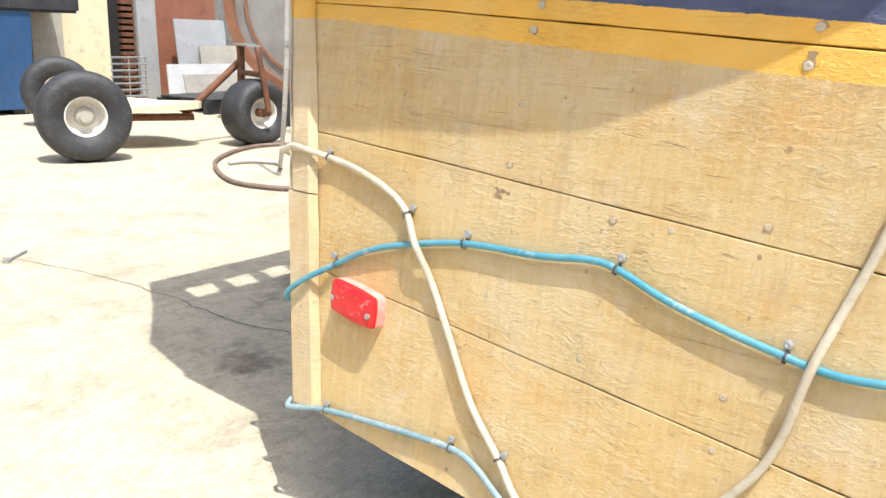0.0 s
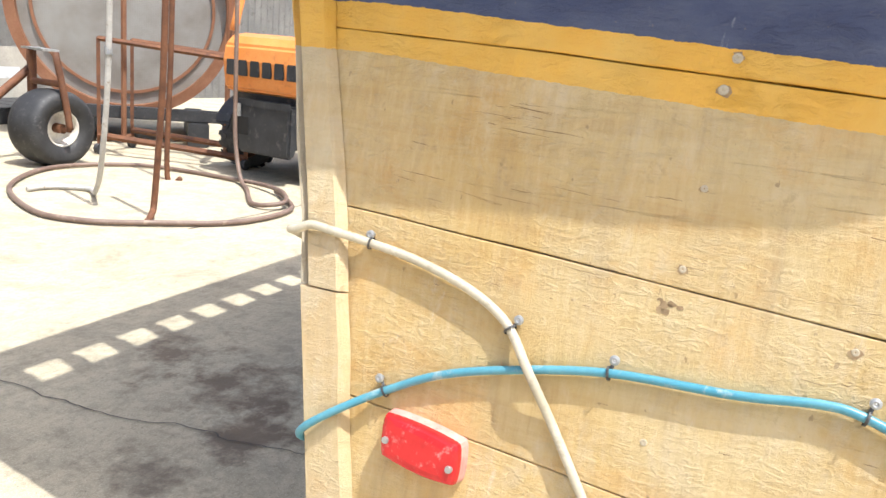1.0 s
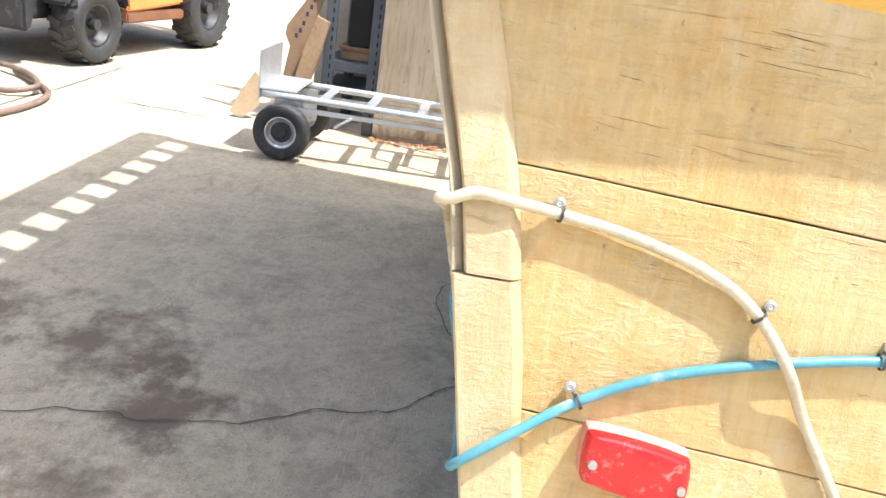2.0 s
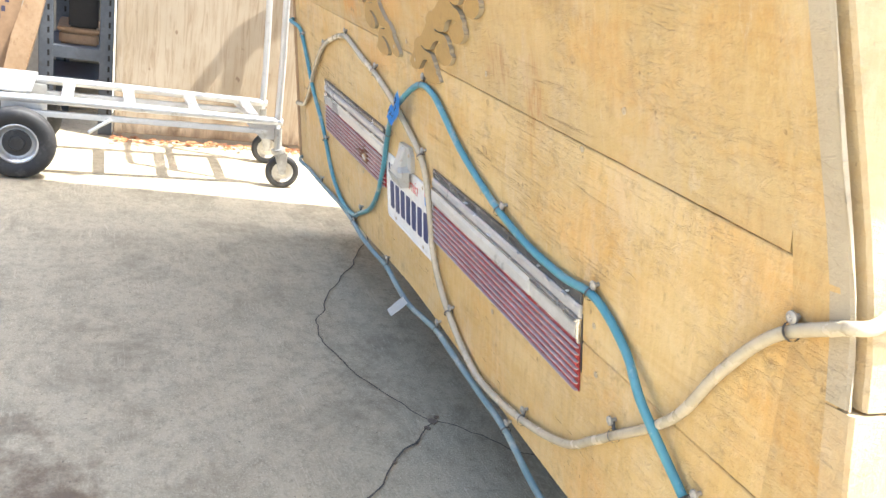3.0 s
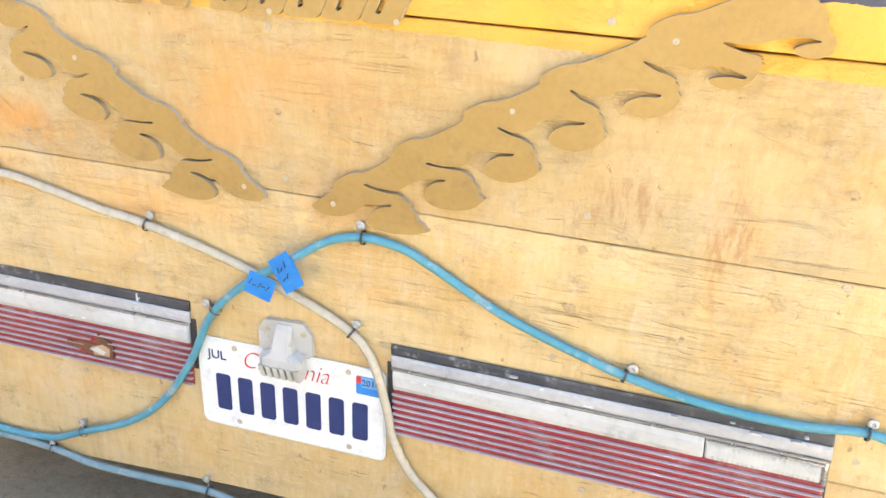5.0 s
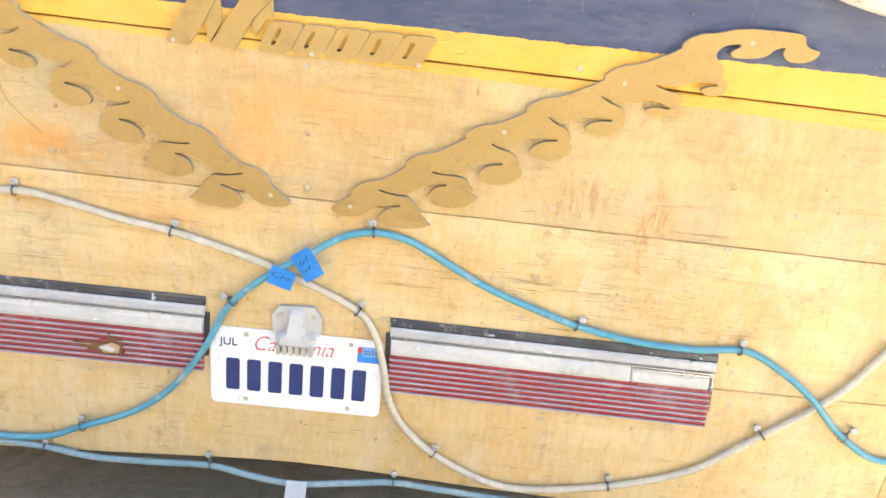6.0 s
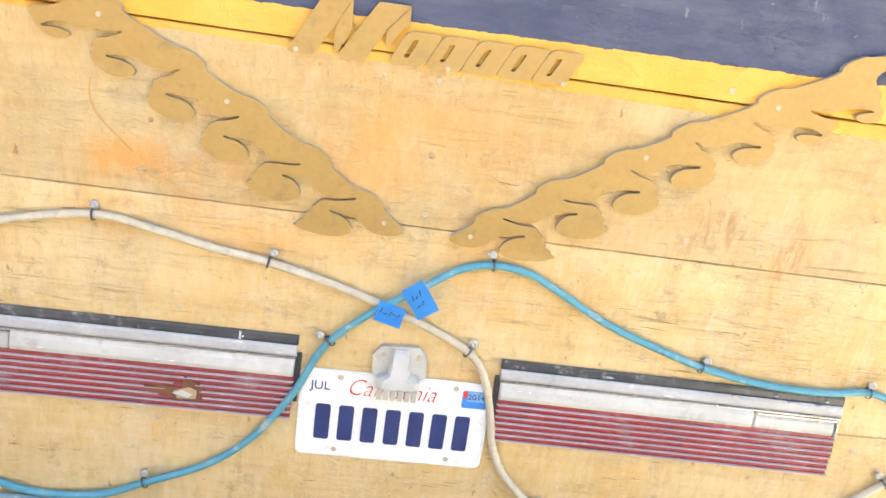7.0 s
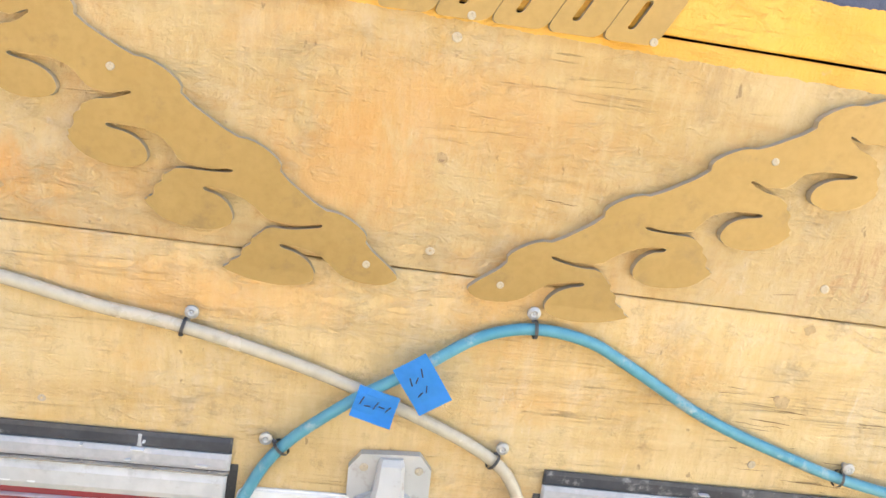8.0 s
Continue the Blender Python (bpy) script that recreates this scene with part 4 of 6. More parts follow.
clear_path = [Vector((-1.04, 0.12, 0.47))] + on_stern([(-1.01, 0.06), (-0.92, 0.075), (-0.83, 0.13), (-0.73, 0.22), (-0.588, 0.315), (-0.45, 0.360), (-0.327, 0.382), (-0.244, 0.370), (-0.148, 0.349), (-0.066, 0.336),
    (0.048, 0.307), (0.150, 0.271), (0.250, 0.225), (0.291, 0.180), (0.315, 0.10), (0.325, 0.05), (0.356, -0.010), (0.419, -0.067), (0.516, -0.117), (0.609, -0.130), (0.762, -0.104), (0.900, -0.055), (0.974, 0.001),
    (1.025, 0.045), (1.09, 0.100), (1.148, 0.160), (1.200, 0.245), (1.262, 0.322), (1.33, 0.365)]) + [stern(1.350, 0.376, 0.014)] + on_side([(-0.064, 0.802)], 0.030) + on_side([(-0.04, 0.812)], 0.03) + on_side([(0.0, 0.808)], 0.026) + on_side([(0.055, 0.800), (0.137, 0.788),
    (0.221, 0.764), (0.282, 0.729)]) + on_side([(0.327, 0.675)], 0.024) + on_side([(0.365, 0.612), (0.418, 0.531), (0.490, 0.418), (0.565, 0.341), (0.62, 0.28), (0.72, 0.24), (0.84, 0.29), (0.96, 0.435), (1.007, 0.522)]) + on_side([(1.035, 0.645)], 0.024) + on_side([(1.060, 0.740),
    (1.087, 0.833), (1.12, 1.0), (1.15, 1.3)])
hose("clear_hose", "milky clear plastic tubing tied along the planks", clear_path, 0.0068, CLEAR_HOSE,
     [("stern", u, v) for u, v in ((-0.588, 0.330), (-0.326, 0.397), (-0.059, 0.352), (0.267, 0.234), (0.423, -0.054), (0.760, -0.085), (1.012, 0.060), (1.280, 0.351))]
     + [("side", s, z) for s, z in ((0.052, 0.812), (0.299, 0.737), (0.575, 0.352))])

low_path = [Vector((-1.08, 0.14, 0.31))] + on_stern([(-1.05, -0.150), (-0.9, -0.152), (-0.72, -0.148), (-0.58, -0.140), (-0.44, -0.134), (-0.322, -0.139), (-0.236, -0.152), (-0.126, -0.151), (-0.005, -0.146), (0.073, -0.161),
    (0.162, -0.170), (0.273, -0.155), (0.350, -0.145), (0.453, -0.152), (0.579, -0.160), (0.70, -0.168), (0.818, -0.205), (0.95, -0.215), (1.15, -0.205), (1.32, -0.18)]) + [stern(1.402, -0.16, 0.012)] + on_side([(0.026, 0.264)], 0.029) + on_side([(0.07, 0.272)], 0.02) + on_side([(0.124, 0.283), (0.294, 0.306),
    (0.458, 0.322), (0.520, 0.308), (0.576, 0.275), (0.66, 0.235), (0.9, 0.21), (1.3, 0.2)])
hose("blue_hose", "dusty blue plastic tubing tied along the lower plank edge", low_path, 0.0064, DUSTY_HOSE,
     [("stern", u, v) for u, v in ((-0.724, -0.128), (-0.322, -0.128), (-0.009, -0.121), (0.350, -0.124), (0.7, -0.15))]
     + [("side", s, z) for s, z in ((0.124, 0.296), (0.458, 0.338))])


# tape flags and tag on the tubing
def flag(name, label, centre, w, h, lean, out, m, kick=0.010):
    t = thing(name, label, "tape label")
    bm = bmesh.new()
    grid = []
    for j in range(6):
        row = []
        for i in range(5):
            a, b = (i / 4 - 0.5) * w, -j / 5 * h
            u = centre[0] + a * math.cos(lean) - b * math.sin(lean)
            v = centre[1] + a * math.sin(lean) + b * math.cos(lean)
            row.append(bm.verts.new(stern(u, v, out + 0.0015 * math.sin(j * 1.1 + i * 0.5) + kick * (j / 5))))
        grid.append(row)
    for j in range(5):
        for i in range(4):
            bm.faces.new((grid[j][i], grid[j][i + 1], grid[j + 1][i + 1], grid[j + 1][i]))
    bmesh.ops.solidify(bm, geom=bm.faces[:], thickness=0.0008)
    part("flag", bm, m, t)
    return t, lambda a, b, o=0.0: stern(centre[0] + a * math.cos(lean) - b * math.sin(lean), centre[1] + a * math.sin(lean) + b * math.cos(lean), out + 0.0035 - b / h * kick + o)


def scribble(t, put_at, rows):
    for a, b, w, lean in rows:
        p, q = put_at(a - w / 2, b), put_at(a + w / 2, b + lean)
        part("pen_stroke", rod(p, q, 0.0007, 6), INK, t)


t, at_flag = flag("tape_flag", "blue masking tape flag with pen marks on the clear tubing", (0.131, 0.294), 0.043, 0.031, -0.25, 0.024, TAPE)
scribble(t, at_flag, [(-0.015, -0.016, 0.002, 0.008), (-0.008, -0.016, 0.006, 0.001), (0.0, -0.017, 0.003, 0.008), (0.006, -0.013, 0.006, 0.0), (0.013, -0.016, 0.004, 0.006)])
t, at_flag = flag("tape_flag", "blue masking tape flag with pen marks on the blue tubing", (0.155, 0.330), 0.037, 0.053, 0.64, 0.026, TAPE)
scribble(t, at_flag, [(-0.008, -0.022, 0.002, 0.008), (-0.002, -0.021, 0.005, 0.004), (0.006, -0.019, 0.003, 0.008), (-0.006, -0.034, 0.006, 0.002), (0.002, -0.034, 0.004, 0.006)])
flag("paper_tag", "white tag hanging on the low blue tubing", (0.165, -0.156), 0.040, 0.026, 0.05, 0.018, PAPER, 0.042)


# ---- side marker lamp ----
lamp = thing("marker_lamp", "dusty red rectangular marker lamp screwed to the side plank", "marker lamp")
outline = [(0.121, 0.568), (0.136, 0.578), (0.19, 0.580), (0.238, 0.576), (0.2535, 0.566), (0.2545, 0.508), (0.240, 0.497), (0.19, 0.492), (0.137, 0.497), (0.122, 0.507)]
bm = bmesh.new()
rings = []
for o, k in ((-0.001, 1.03), (0.022, 1.0), (0.030, 0.975), (0.0345, 0.92), (0.0365, 0.84), (0.038, 0.62)):
    rings.append([bm.verts.new(side(0.188 + (q.x - 0.188) * k * 0.93, 0.528 + (q.y - 0.537) * k * 0.80 - 0.10 * (q.x - 0.188), o)) for q in smooth_line([(s, z, 0) for s, z in outline], 3, True)])
for n, (one, two) in enumerate(zip(rings, rings[1:])):
    for k in range(len(one)):
        f = bm.faces.new((one[k], one[(k + 1) % len(one)], two[(k + 1) % len(one)], two[k]))
        f.material_index = 1 if n == 0 else 0
bm.faces.new(rings[-1])
part("lens", bm, [LAMP_RED, LAMP_DUST], lamp, "red lens, dusty along its top", smooth=False)
for s, z in ((0.137, 0.530), (0.240, 0.516)):
    ob = part("screw", lathe([(0.0001, 0.0405), (0.005, 0.0405), (0.0055, 0.038), (0.0055, 0.031)], 12), STEEL, lamp)
    ob.matrix_basis = Matrix.Translation(side(s, z)) @ SIDE_TURN


# ---- tail lights ----
def tail_light(mirror):
    light = thing("tail_light", "wide ribbed red tail light with milky clear band" + (", broken through" if mirror else ""), "tail light", group="tail lights")
    def uv(a, b, o=0.0):
        """a along from the inner end 0 to 1, b from the bottom 0 to 1."""
        u = 0.318 + 0.591 * a + (0.006 + 0.0065 * a) * (1 - b)
        v = 0.057 + 0.1525 * b - 0.0095 * a * (1 - b) - 0.007 * a * b
        return stern(0.307 - u - 0.009 * a, v + 0.005 + 0.010 * a, o) if mirror else stern(u, v, o)
    def bar(name, a0, a1, b0, b1, lo, hi, m, label="", round_=0.25):
        bm = bmesh.new()
        rings = []
        for a in (a0, a0 + 0.004, a1 - 0.004, a1):
            k = 1.0 if a in (a0 + 0.004, a1 - 0.004) else 0.6
            w = (b1 - b0) * round_
            rings.append([bm.verts.new(uv(a, b, lo + (hi - lo) * h * k)) for b, h in ((b0, 0), (b0, 0.6), (b0 + w, 1), (b1 - w, 1), (b1, 0.6), (b1, 0))])
        for one, two in zip(rings, rings[1:]):
            for k in range(6):
                bm.faces.new((one[k], one[(k + 1) % 6], two[(k + 1) % 6], two[k]))
        bm.faces.new(rings[0])
        bm.faces.new(rings[-1][::-1])
        return part(name, bm, m, light, label)
    bar("housing", -0.017, 1.004, -0.015, 1.02, -0.03, 0.0022, BLACK, "black housing in the cut-out")
    bar("upper_edge", 0.0, 1.0, 0.888, 1.0, 0.002, 0.0060, SCUFFED, "scuffed black upper edge")
    bar("upper_edge", 0.0, 1.0, 0.758, 0.885, 0.002, 0.0080, GREY_DUST, "dusty grey strip under the black edge")
    bar("trim", 0.0, 1.0, 0.732, 0.754, 0.002, 0.010, CHROME)
    end = 0.74
    bar("clear_band", 0.003, end, 0.52, 0.728, 0.002, 0.0105, PALE_LENS, "milky clear band")
    rev = bar("reversing_lens", end + 0.003, 0.985, 0.52, 0.69, 0.002, 0.0085, PALE_LENS, "ribbed reversing lens")
    for k in range(22):
        a = end + 0.012 + k * 0.0105
        bar("rib", a, a + 0.005, 0.53, 0.68, 0.008, 0.0089, PALE_LENS)
    bar("trim", end + 0.003, 0.99, 0.695, 0.727, 0.002, 0.010, CHROME)
    bar("trim", 0.986, 0.998, 0.50, 0.73, 0.002, 0.010, CHROME)
    bar("red_lens", 0.0, 0.995, 0.0, 0.508, 0.001, 0.0045, RED_LENS, "dark red lens")
    for k in range(7):
        b = 0.010 + k * 0.0735
        if mirror and k in (2, 3, 4):
            for a0, a1 in ((0.0, 0.236 + 0.012 * (k - 2)), (0.385 - 0.018 * k, 0.995)):
                bar("rib", a0, a1, b, b + 0.011, 0.004, 0.0095, RIB_EDGE)
        else:
            bar("rib", 0.0, 0.995, b, b + 0.011, 0.004, 0.0095, RIB_EDGE)
        if k < 6:
            bar("ridge", 0.003, 0.992, b + 0.019, b + 0.069, 0.003, 0.007, RED_LENS, round_=0.4)
    # scuffs and paint spatter
    for k in range(14):
        a, b = 0.02 + 0.95 * rng.random(), rng.choice((0.58, 0.66, 0.80, 0.88, 0.94))
        w, h = rng.uniform(0.003, 0.016), rng.uniform(0.004, 0.012)
        spot = [(a + w * math.cos(q) * rng.uniform(0.5, 1), b + h * math.sin(q) * rng.uniform(0.5, 1)) for q in (math.tau * n / 8 for n in range(8))]
        part("scuff", slab(spot, lambda a, b, o: uv(a, b, o), 0.006, 0.0108), PAPER if k % 3 == 0 else PALE_LENS, light)
    if mirror:
        for a in (0.15,):
            bar("paint_run", a, a + 0.008, 0.888, 0.985, 0.004, 0.0068, GREY_DUST, "pale paint run", 0.1)
        hole = [(0.398, 0.235), (0.345, 0.275), (0.292, 0.265), (0.287, 0.40), (0.258, 0.345), (0.238, 0.30), (0.243, 0.125), (0.295, 0.115), (0.335, 0.165)]
        part("break", slab(hole, uv, 0.004, 0.0092), RUST, light, "jagged hole broken in the lens")
        part("bulb_socket", slab([(0.312, 0.225), (0.272, 0.285), (0.250, 0.25), (0.252, 0.15), (0.30, 0.14)], uv, 0.006, 0.0097), SCRAP, light, "dusty bulb socket in the hole")
        part("splinter", slab([(0.315, 0.20), (0.290, 0.245), (0.262, 0.20), (0.272, 0.155)], uv, 0.006, 0.0101), PALE_LENS, light, "pale splinter of lens in the hole")
    return light


tail_light(False)
tail_light(True)


# ---- number plate and its lamp ----
plate = thing("number_plate", "white number plate with dark blue characters, screwed on", "number plate")


def rounded(u0, u1, v0, v1, r, n=5):
    out = []
    for cu, cv, a0 in ((u1 - r, v1 - r, 0), (u0 + r, v1 - r, 90), (u0 + r, v0 + r, 180), (u1 - r, v0 + r, 270)):
        out += [(cu + r * math.cos(radians(a0 + 90 * k / n)), cv + r * math.sin(radians(a0 + 90 * k / n))) for k in range(n + 1)]
    return out


PL = lambda u, v, o=0.0: stern(0.1535 + (u - 0.1515) * 1.033, 0.0785 + (v - 0.076) * 1.065, o)
part("sheet", slab(rounded(-0.001, 0.304, 0.0, 0.152, 0.012), PL, 0.001, 0.0032), PLATE, plate)
rim = rounded(-0.001, 0.304, 0.0, 0.152, 0.012)
part("raised_rim", tube([PL(0.1515 + (u - 0.1515) * 0.975, 0.076 + (v - 0.076) * 0.955, 0.0032) for u, v in rim + rim[:1]], 0.0014, 6, 1), PLATE, plate)
# the plate's characters, as plain bars
for k in range(7):
    u = 0.027 + k * 0.0375
    part("character_bar", slab(rounded(u, u + 0.024, 0.030, 0.092, 0.004, 3), PL, 0.003, 0.0046), PLATE_BLUE, plate)


def text(words, size, place, turn, m, parent, name, shear=0.0, thick=0.0005, wide=1.0, thin=0.0):
    c = bpy.data.curves.new(name, "FONT")
    c.body, c.size, c.shear, c.extrude, c.align_x = words, size, shear, thick, "LEFT"
    c.offset = -thin
    tmp = bpy.data.objects.new(name, c)
    scene.collection.objects.link(tmp)
    me = bpy.data.meshes.new_from_object(tmp)
    bpy.data.objects.remove(tmp)
    me.materials.clear()
    me.materials.append(m)
    ob = new(name, me)
    ob.parent = parent
    ob.matrix_basis = Matrix.Translation(place) @ turn @ Matrix.Diagonal((wide, 1, 1, 1))
    return ob


STERN_FACE = Matrix(((1, 0, 0, 0), (0, -0.17717, -0.98418, 0), (0, 0.98418, -0.17717, 0), (0, 0, 0, 1)))
text("JUL", 0.022, PL(0.016, 0.117, 0.0036), STERN_FACE, PLATE_BLUE, plate, "month")
text("California", 0.044, PL(0.072, 0.112, 0.0036), STERN_FACE, PLATE_RED, plate, "state_name", 0.35, 0.0004, 0.86, 0.0009)
part("year_sticker", slab(rounded(0.258, 0.298, 0.108, 0.138, 0.003, 3), PL, 0.003, 0.0037), STICKER, plate, "blue year sticker")
part("year_field", slab(rounded(0.266, 0.2975, 0.120, 0.137, 0.002, 2), PL, 0.0036, 0.0040), STICKER_PALE, plate)
part("sticker_edge", slab(rounded(0.2585, 0.2655, 0.126, 0.1375, 0.001, 2), PL, 0.0036, 0.0040), PLATE_RED, plate, "red corner of the sticker")
text("2014", 0.0145, PL(0.2665, 0.1235, 0.0042), STERN_FACE, PLATE_BLUE, plate, "year", 0, 0.0003)
for u, v in ((0.062, 0.14), (0.246, 0.14), (0.062, 0.012), (0.246, 0.012)):
    ob = new("plate_screw", SCREW)
    ob.parent = plate
    ob.matrix_basis = Matrix.Translation(PL(u, v, 0.003)) @ STERN_TURN

bracket = thing("plate_lamp", "milky plastic plate lamp housing over the number plate", "lamp housing")
PLASTIC = surface("dusty_milky_plastic", (0.43, 0.42, 0.38), (0.53, 0.515, 0.47), 30, 0.4, dirt=(0.36, 0.305, 0.26))
part("base", slab([(0.110, 0.165), (0.109, 0.197), (0.121, 0.214), (0.182, 0.217), (0.196, 0.200), (0.197, 0.165), (0.190, 0.160), (0.117, 0.158)], stern, 0.001, 0.010), PLASTIC, bracket)
bm = bmesh.new()
rings = []
for v, w, lo, hi in ((0.212, 0.012, 0.008, 0.014), (0.206, 0.014, 0.008, 0.019), (0.188, 0.015, 0.008, 0.026), (0.172, 0.018, 0.008, 0.031), (0.163, 0.034, 0.010, 0.035), (0.150, 0.034, 0.012, 0.036)):
    rings.append([bm.verts.new(stern(0.153 + a * w, v, o)) for a, o in ((-1, lo), (-1, hi * 0.8), (-0.75, hi), (0.75, hi), (1, hi * 0.8), (1, lo))])
for one, two in zip(rings, rings[1:]):
    for k in range(6):
        bm.faces.new((one[k], one[(k + 1) % 6], two[(k + 1) % 6], two[k]))
bm.faces.new(rings[0])
bm.faces.new(rings[-1][::-1])
part("hood", bm, PLASTIC, bracket)
for k in range(6):
    u = 0.121 + 0.0113 * k
    part("rib", prism([stern(u, 0.152, 0.010), stern(u + 0.0075, 0.152, 0.010), stern(u + 0.0075, 0.152, 0.039), stern(u, 0.152, 0.039)],
                      [stern(u, 0.128, 0.012), stern(u + 0.0075, 0.128, 0.012), stern(u + 0.0075, 0.128, 0.030), stern(u, 0.128, 0.030)]), PLASTIC, bracket)
for u in (0.125, 0.183):
    ob = new("screw", SCREW)
    ob.parent = bracket
    ob.matrix_basis = Matrix.Translation(stern(u, 0.199, 0.010)) @ STERN_TURN


# ---- scroll ornaments ----
def rounded_off(line, cut=0.2):
    """Cuts the corners of a closed outline."""
    out = []
    for (a, b), (c, d) in zip(line, line[1:] + line[:1]):
        out += [(a + (c - a) * cut, b + (d - b) * cut), (c + (a - c) * cut, d + (b - d) * cut)]
    return out


def scroll(mirror):
    """A cut-sheet wave scroll: one leaf motif repeated up a slanting band, with a curled end."""
    # one leaf, from the hollow under the band round the lobe to the slot above: its form low, near the foot, half-way and high
    foot = [(-0.049, -0.014), (-0.0375, -0.005), (-0.022, 0.0), (0, 0), (-0.014, -0.005), (-0.0275, -0.0125), (-0.035, -0.024), (-0.034, -0.033), (-0.021, -0.039), (0, -0.0415),
            (0.029, -0.0385), (0.054, -0.0305), (0.0395, -0.0195), (0.0315, -0.006), (0.023, 0.0055), (0.012, 0.017), (-0.009, 0.0165), (-0.0375, 0.0255), (-0.0185, 0.0215), (0.0115, 0.023)]
    low = [(-0.050, -0.0135), (-0.037, -0.005), (-0.0205, 0.0005), (0, 0), (-0.0135, -0.0045), (-0.024, -0.013), (-0.0285, -0.0255), (-0.025, -0.0335), (-0.010, -0.040), (0.0135, -0.0405),
           (0.0365, -0.035), (0.0535, -0.0185), (0.0465, -0.015), (0.041, -0.0015), (0.0325, 0.0095), (0.0245, 0.016), (0.003, 0.0165), (-0.025, 0.021), (-0.0065, 0.0185), (0.021, 0.0215)]
    half = [(-0.0595, -0.013), (-0.054, -0.005), (-0.037, 0.0015), (0, 0), (-0.021, -0.005), (-0.035, -0.0125), (-0.0405, -0.0225), (-0.037, -0.031), (-0.0225, -0.036), (-0.004, -0.036),
            (0.0155, -0.027), (0.026, -0.0155), (0.023, -0.006), (0.019, 0.0105), (0.011, 0.019), (0.0045, 0.023), (-0.008, 0.0265), (-0.0195, 0.037), (-0.006, 0.032), (0.0095, 0.033)]
    high = [(-0.050, 0.0025), (-0.038, 0.0095), (-0.0205, 0.0085), (0, 0), (-0.0185, -0.001), (-0.0325, -0.0035), (-0.038, -0.007), (-0.0335, -0.0125), (-0.0195, -0.016), (-0.004, -0.0125),
            (0.006, -0.003), (0.0125, 0.0105), (0.014, 0.016), (0.012, 0.020), (0.0105, 0.0225), (0.0065, 0.024), (-0.007, 0.0255), (-0.029, 0.0345), (-0.013, 0.0335), (0.008, 0.0365)]
    tips = ((0.318, 0.4245, foot, foot, 0), (0.391, 0.4705, low, low, 0), (0.477, 0.517, low, half, 0.7), (0.558, 0.5665, half, half, 0), (0.638, 0.608, half, high, 0.4), (0.722, 0.637, high, high, 0))
    curl = [(0.801, 0.683), (0.788, 0.693), (0.788, 0.706), (0.775, 0.719), (0.771, 0.724), (0.773, 0.732), (0.782, 0.741), (0.804, 0.745), (0.805, 0.740), (0.794, 0.734), (0.792, 0.728), (0.799, 0.723), (0.833, 0.726), (0.848, 0.732),
            (0.854, 0.741), (0.865, 0.746), (0.871, 0.746), (0.869, 0.741), (0.871, 0.734), (0.880, 0.726), (0.901, 0.726), (0.916, 0.732), (0.922, 0.741), (0.923, 0.746), (0.907, 0.748), (0.898, 0.754), (0.895, 0.767), (0.871, 0.769), (0.802, 0.768)]
    # one crest of the upper edge, from its step at the foot to its rounded top
    crest = [(0.0, 0.0), (-0.0005, 0.0105), (0.013, 0.021), (0.028, 0.028), (0.043, 0.0285)]
    crests_at = ((0.238, 0.436), (0.323, 0.494), (0.414, 0.552), (0.503, 0.605), (0.614, 0.668), (0.719, 0.727))
    out = [(0.203, 0.404), (0.217, 0.396), (0.241, 0.396), (0.258, 0.401)]
    for cu, cv, one, two, w in tips:
        leaf = [(cu + (1 - w) * a + w * c, cv + (1 - w) * b + w * d) for (a, b), (c, d) in zip(one, two)]
        for k, (a, b) in enumerate(leaf):
            if k == 3:
                # blunt end of the hollow
                out += [(a - 0.002, b + 0.0016), (a + 0.001, b), (a - 0.002, b - 0.0026)]
            elif k == 17:
                # blunt end of the slot
                out += [(a + 0.003, b - 0.0034), (a - 0.001, b - 0.001), (a + 0.002, b + 0.0012)]
            elif 11 <= k <= 13:
                # notched outer edge of the lobe
                c, d = leaf[k + 1]
                out += [(a, b), (a + (c - a) * 0.35 - 0.0016, b + (d - b) * 0.35 - 0.0006), (a + (c - a) * 0.7 + 0.0016, b + (d - b) * 0.7 + 0.0006)]
            else:
                out.append((a, b))
    out += [(0.789 + a, 0.680 + b) for a, b in ((-0.043, -0.001), (-0.027, 0.0025), (-0.012, 0.0025), (0, 0), (-0.0165, -0.0035), (-0.023, -0.006), (-0.028, -0.010), (-0.022, -0.0165), (-0.004, -0.0175), (0.005, -0.0145), (0.010, -0.011))]
    out += curl
    for cu, cv in reversed(crests_at):
        out += [(cu + a, cv + b) for a, b in crest[::-1]]
    out += [(0.205, 0.410)]
    fine = rounded_off(out, 0.22)
    if mirror:
        fine = [(0.337 - u, v + 0.0055 + 0.022 * (u - 0.32)) for u, v in fine[::-1]]
    orn = thing("scroll_ornament", "gold-brown cut sheet scroll ornament screwed to the stern planks", "ornament", group="stern scrolls")
    part("plate", slab(fine, stern, 0.0005, 0.0095, 0, 1), [GOLD, GOLD_EDGE], orn)
    for u, v in ((0.235, 0.414), (0.473, 0.571), (0.645, 0.668), (0.82, 0.748)):
        ob = new("screw", BRASS_SCREW)
        ob.parent = orn
        ob.matrix_basis = Matrix.Translation(stern(0.337 - u if mirror else u, v + (0.006 if mirror else 0), 0.0095)) @ STERN_TURN
    return orn


scroll(False)
scroll(True)

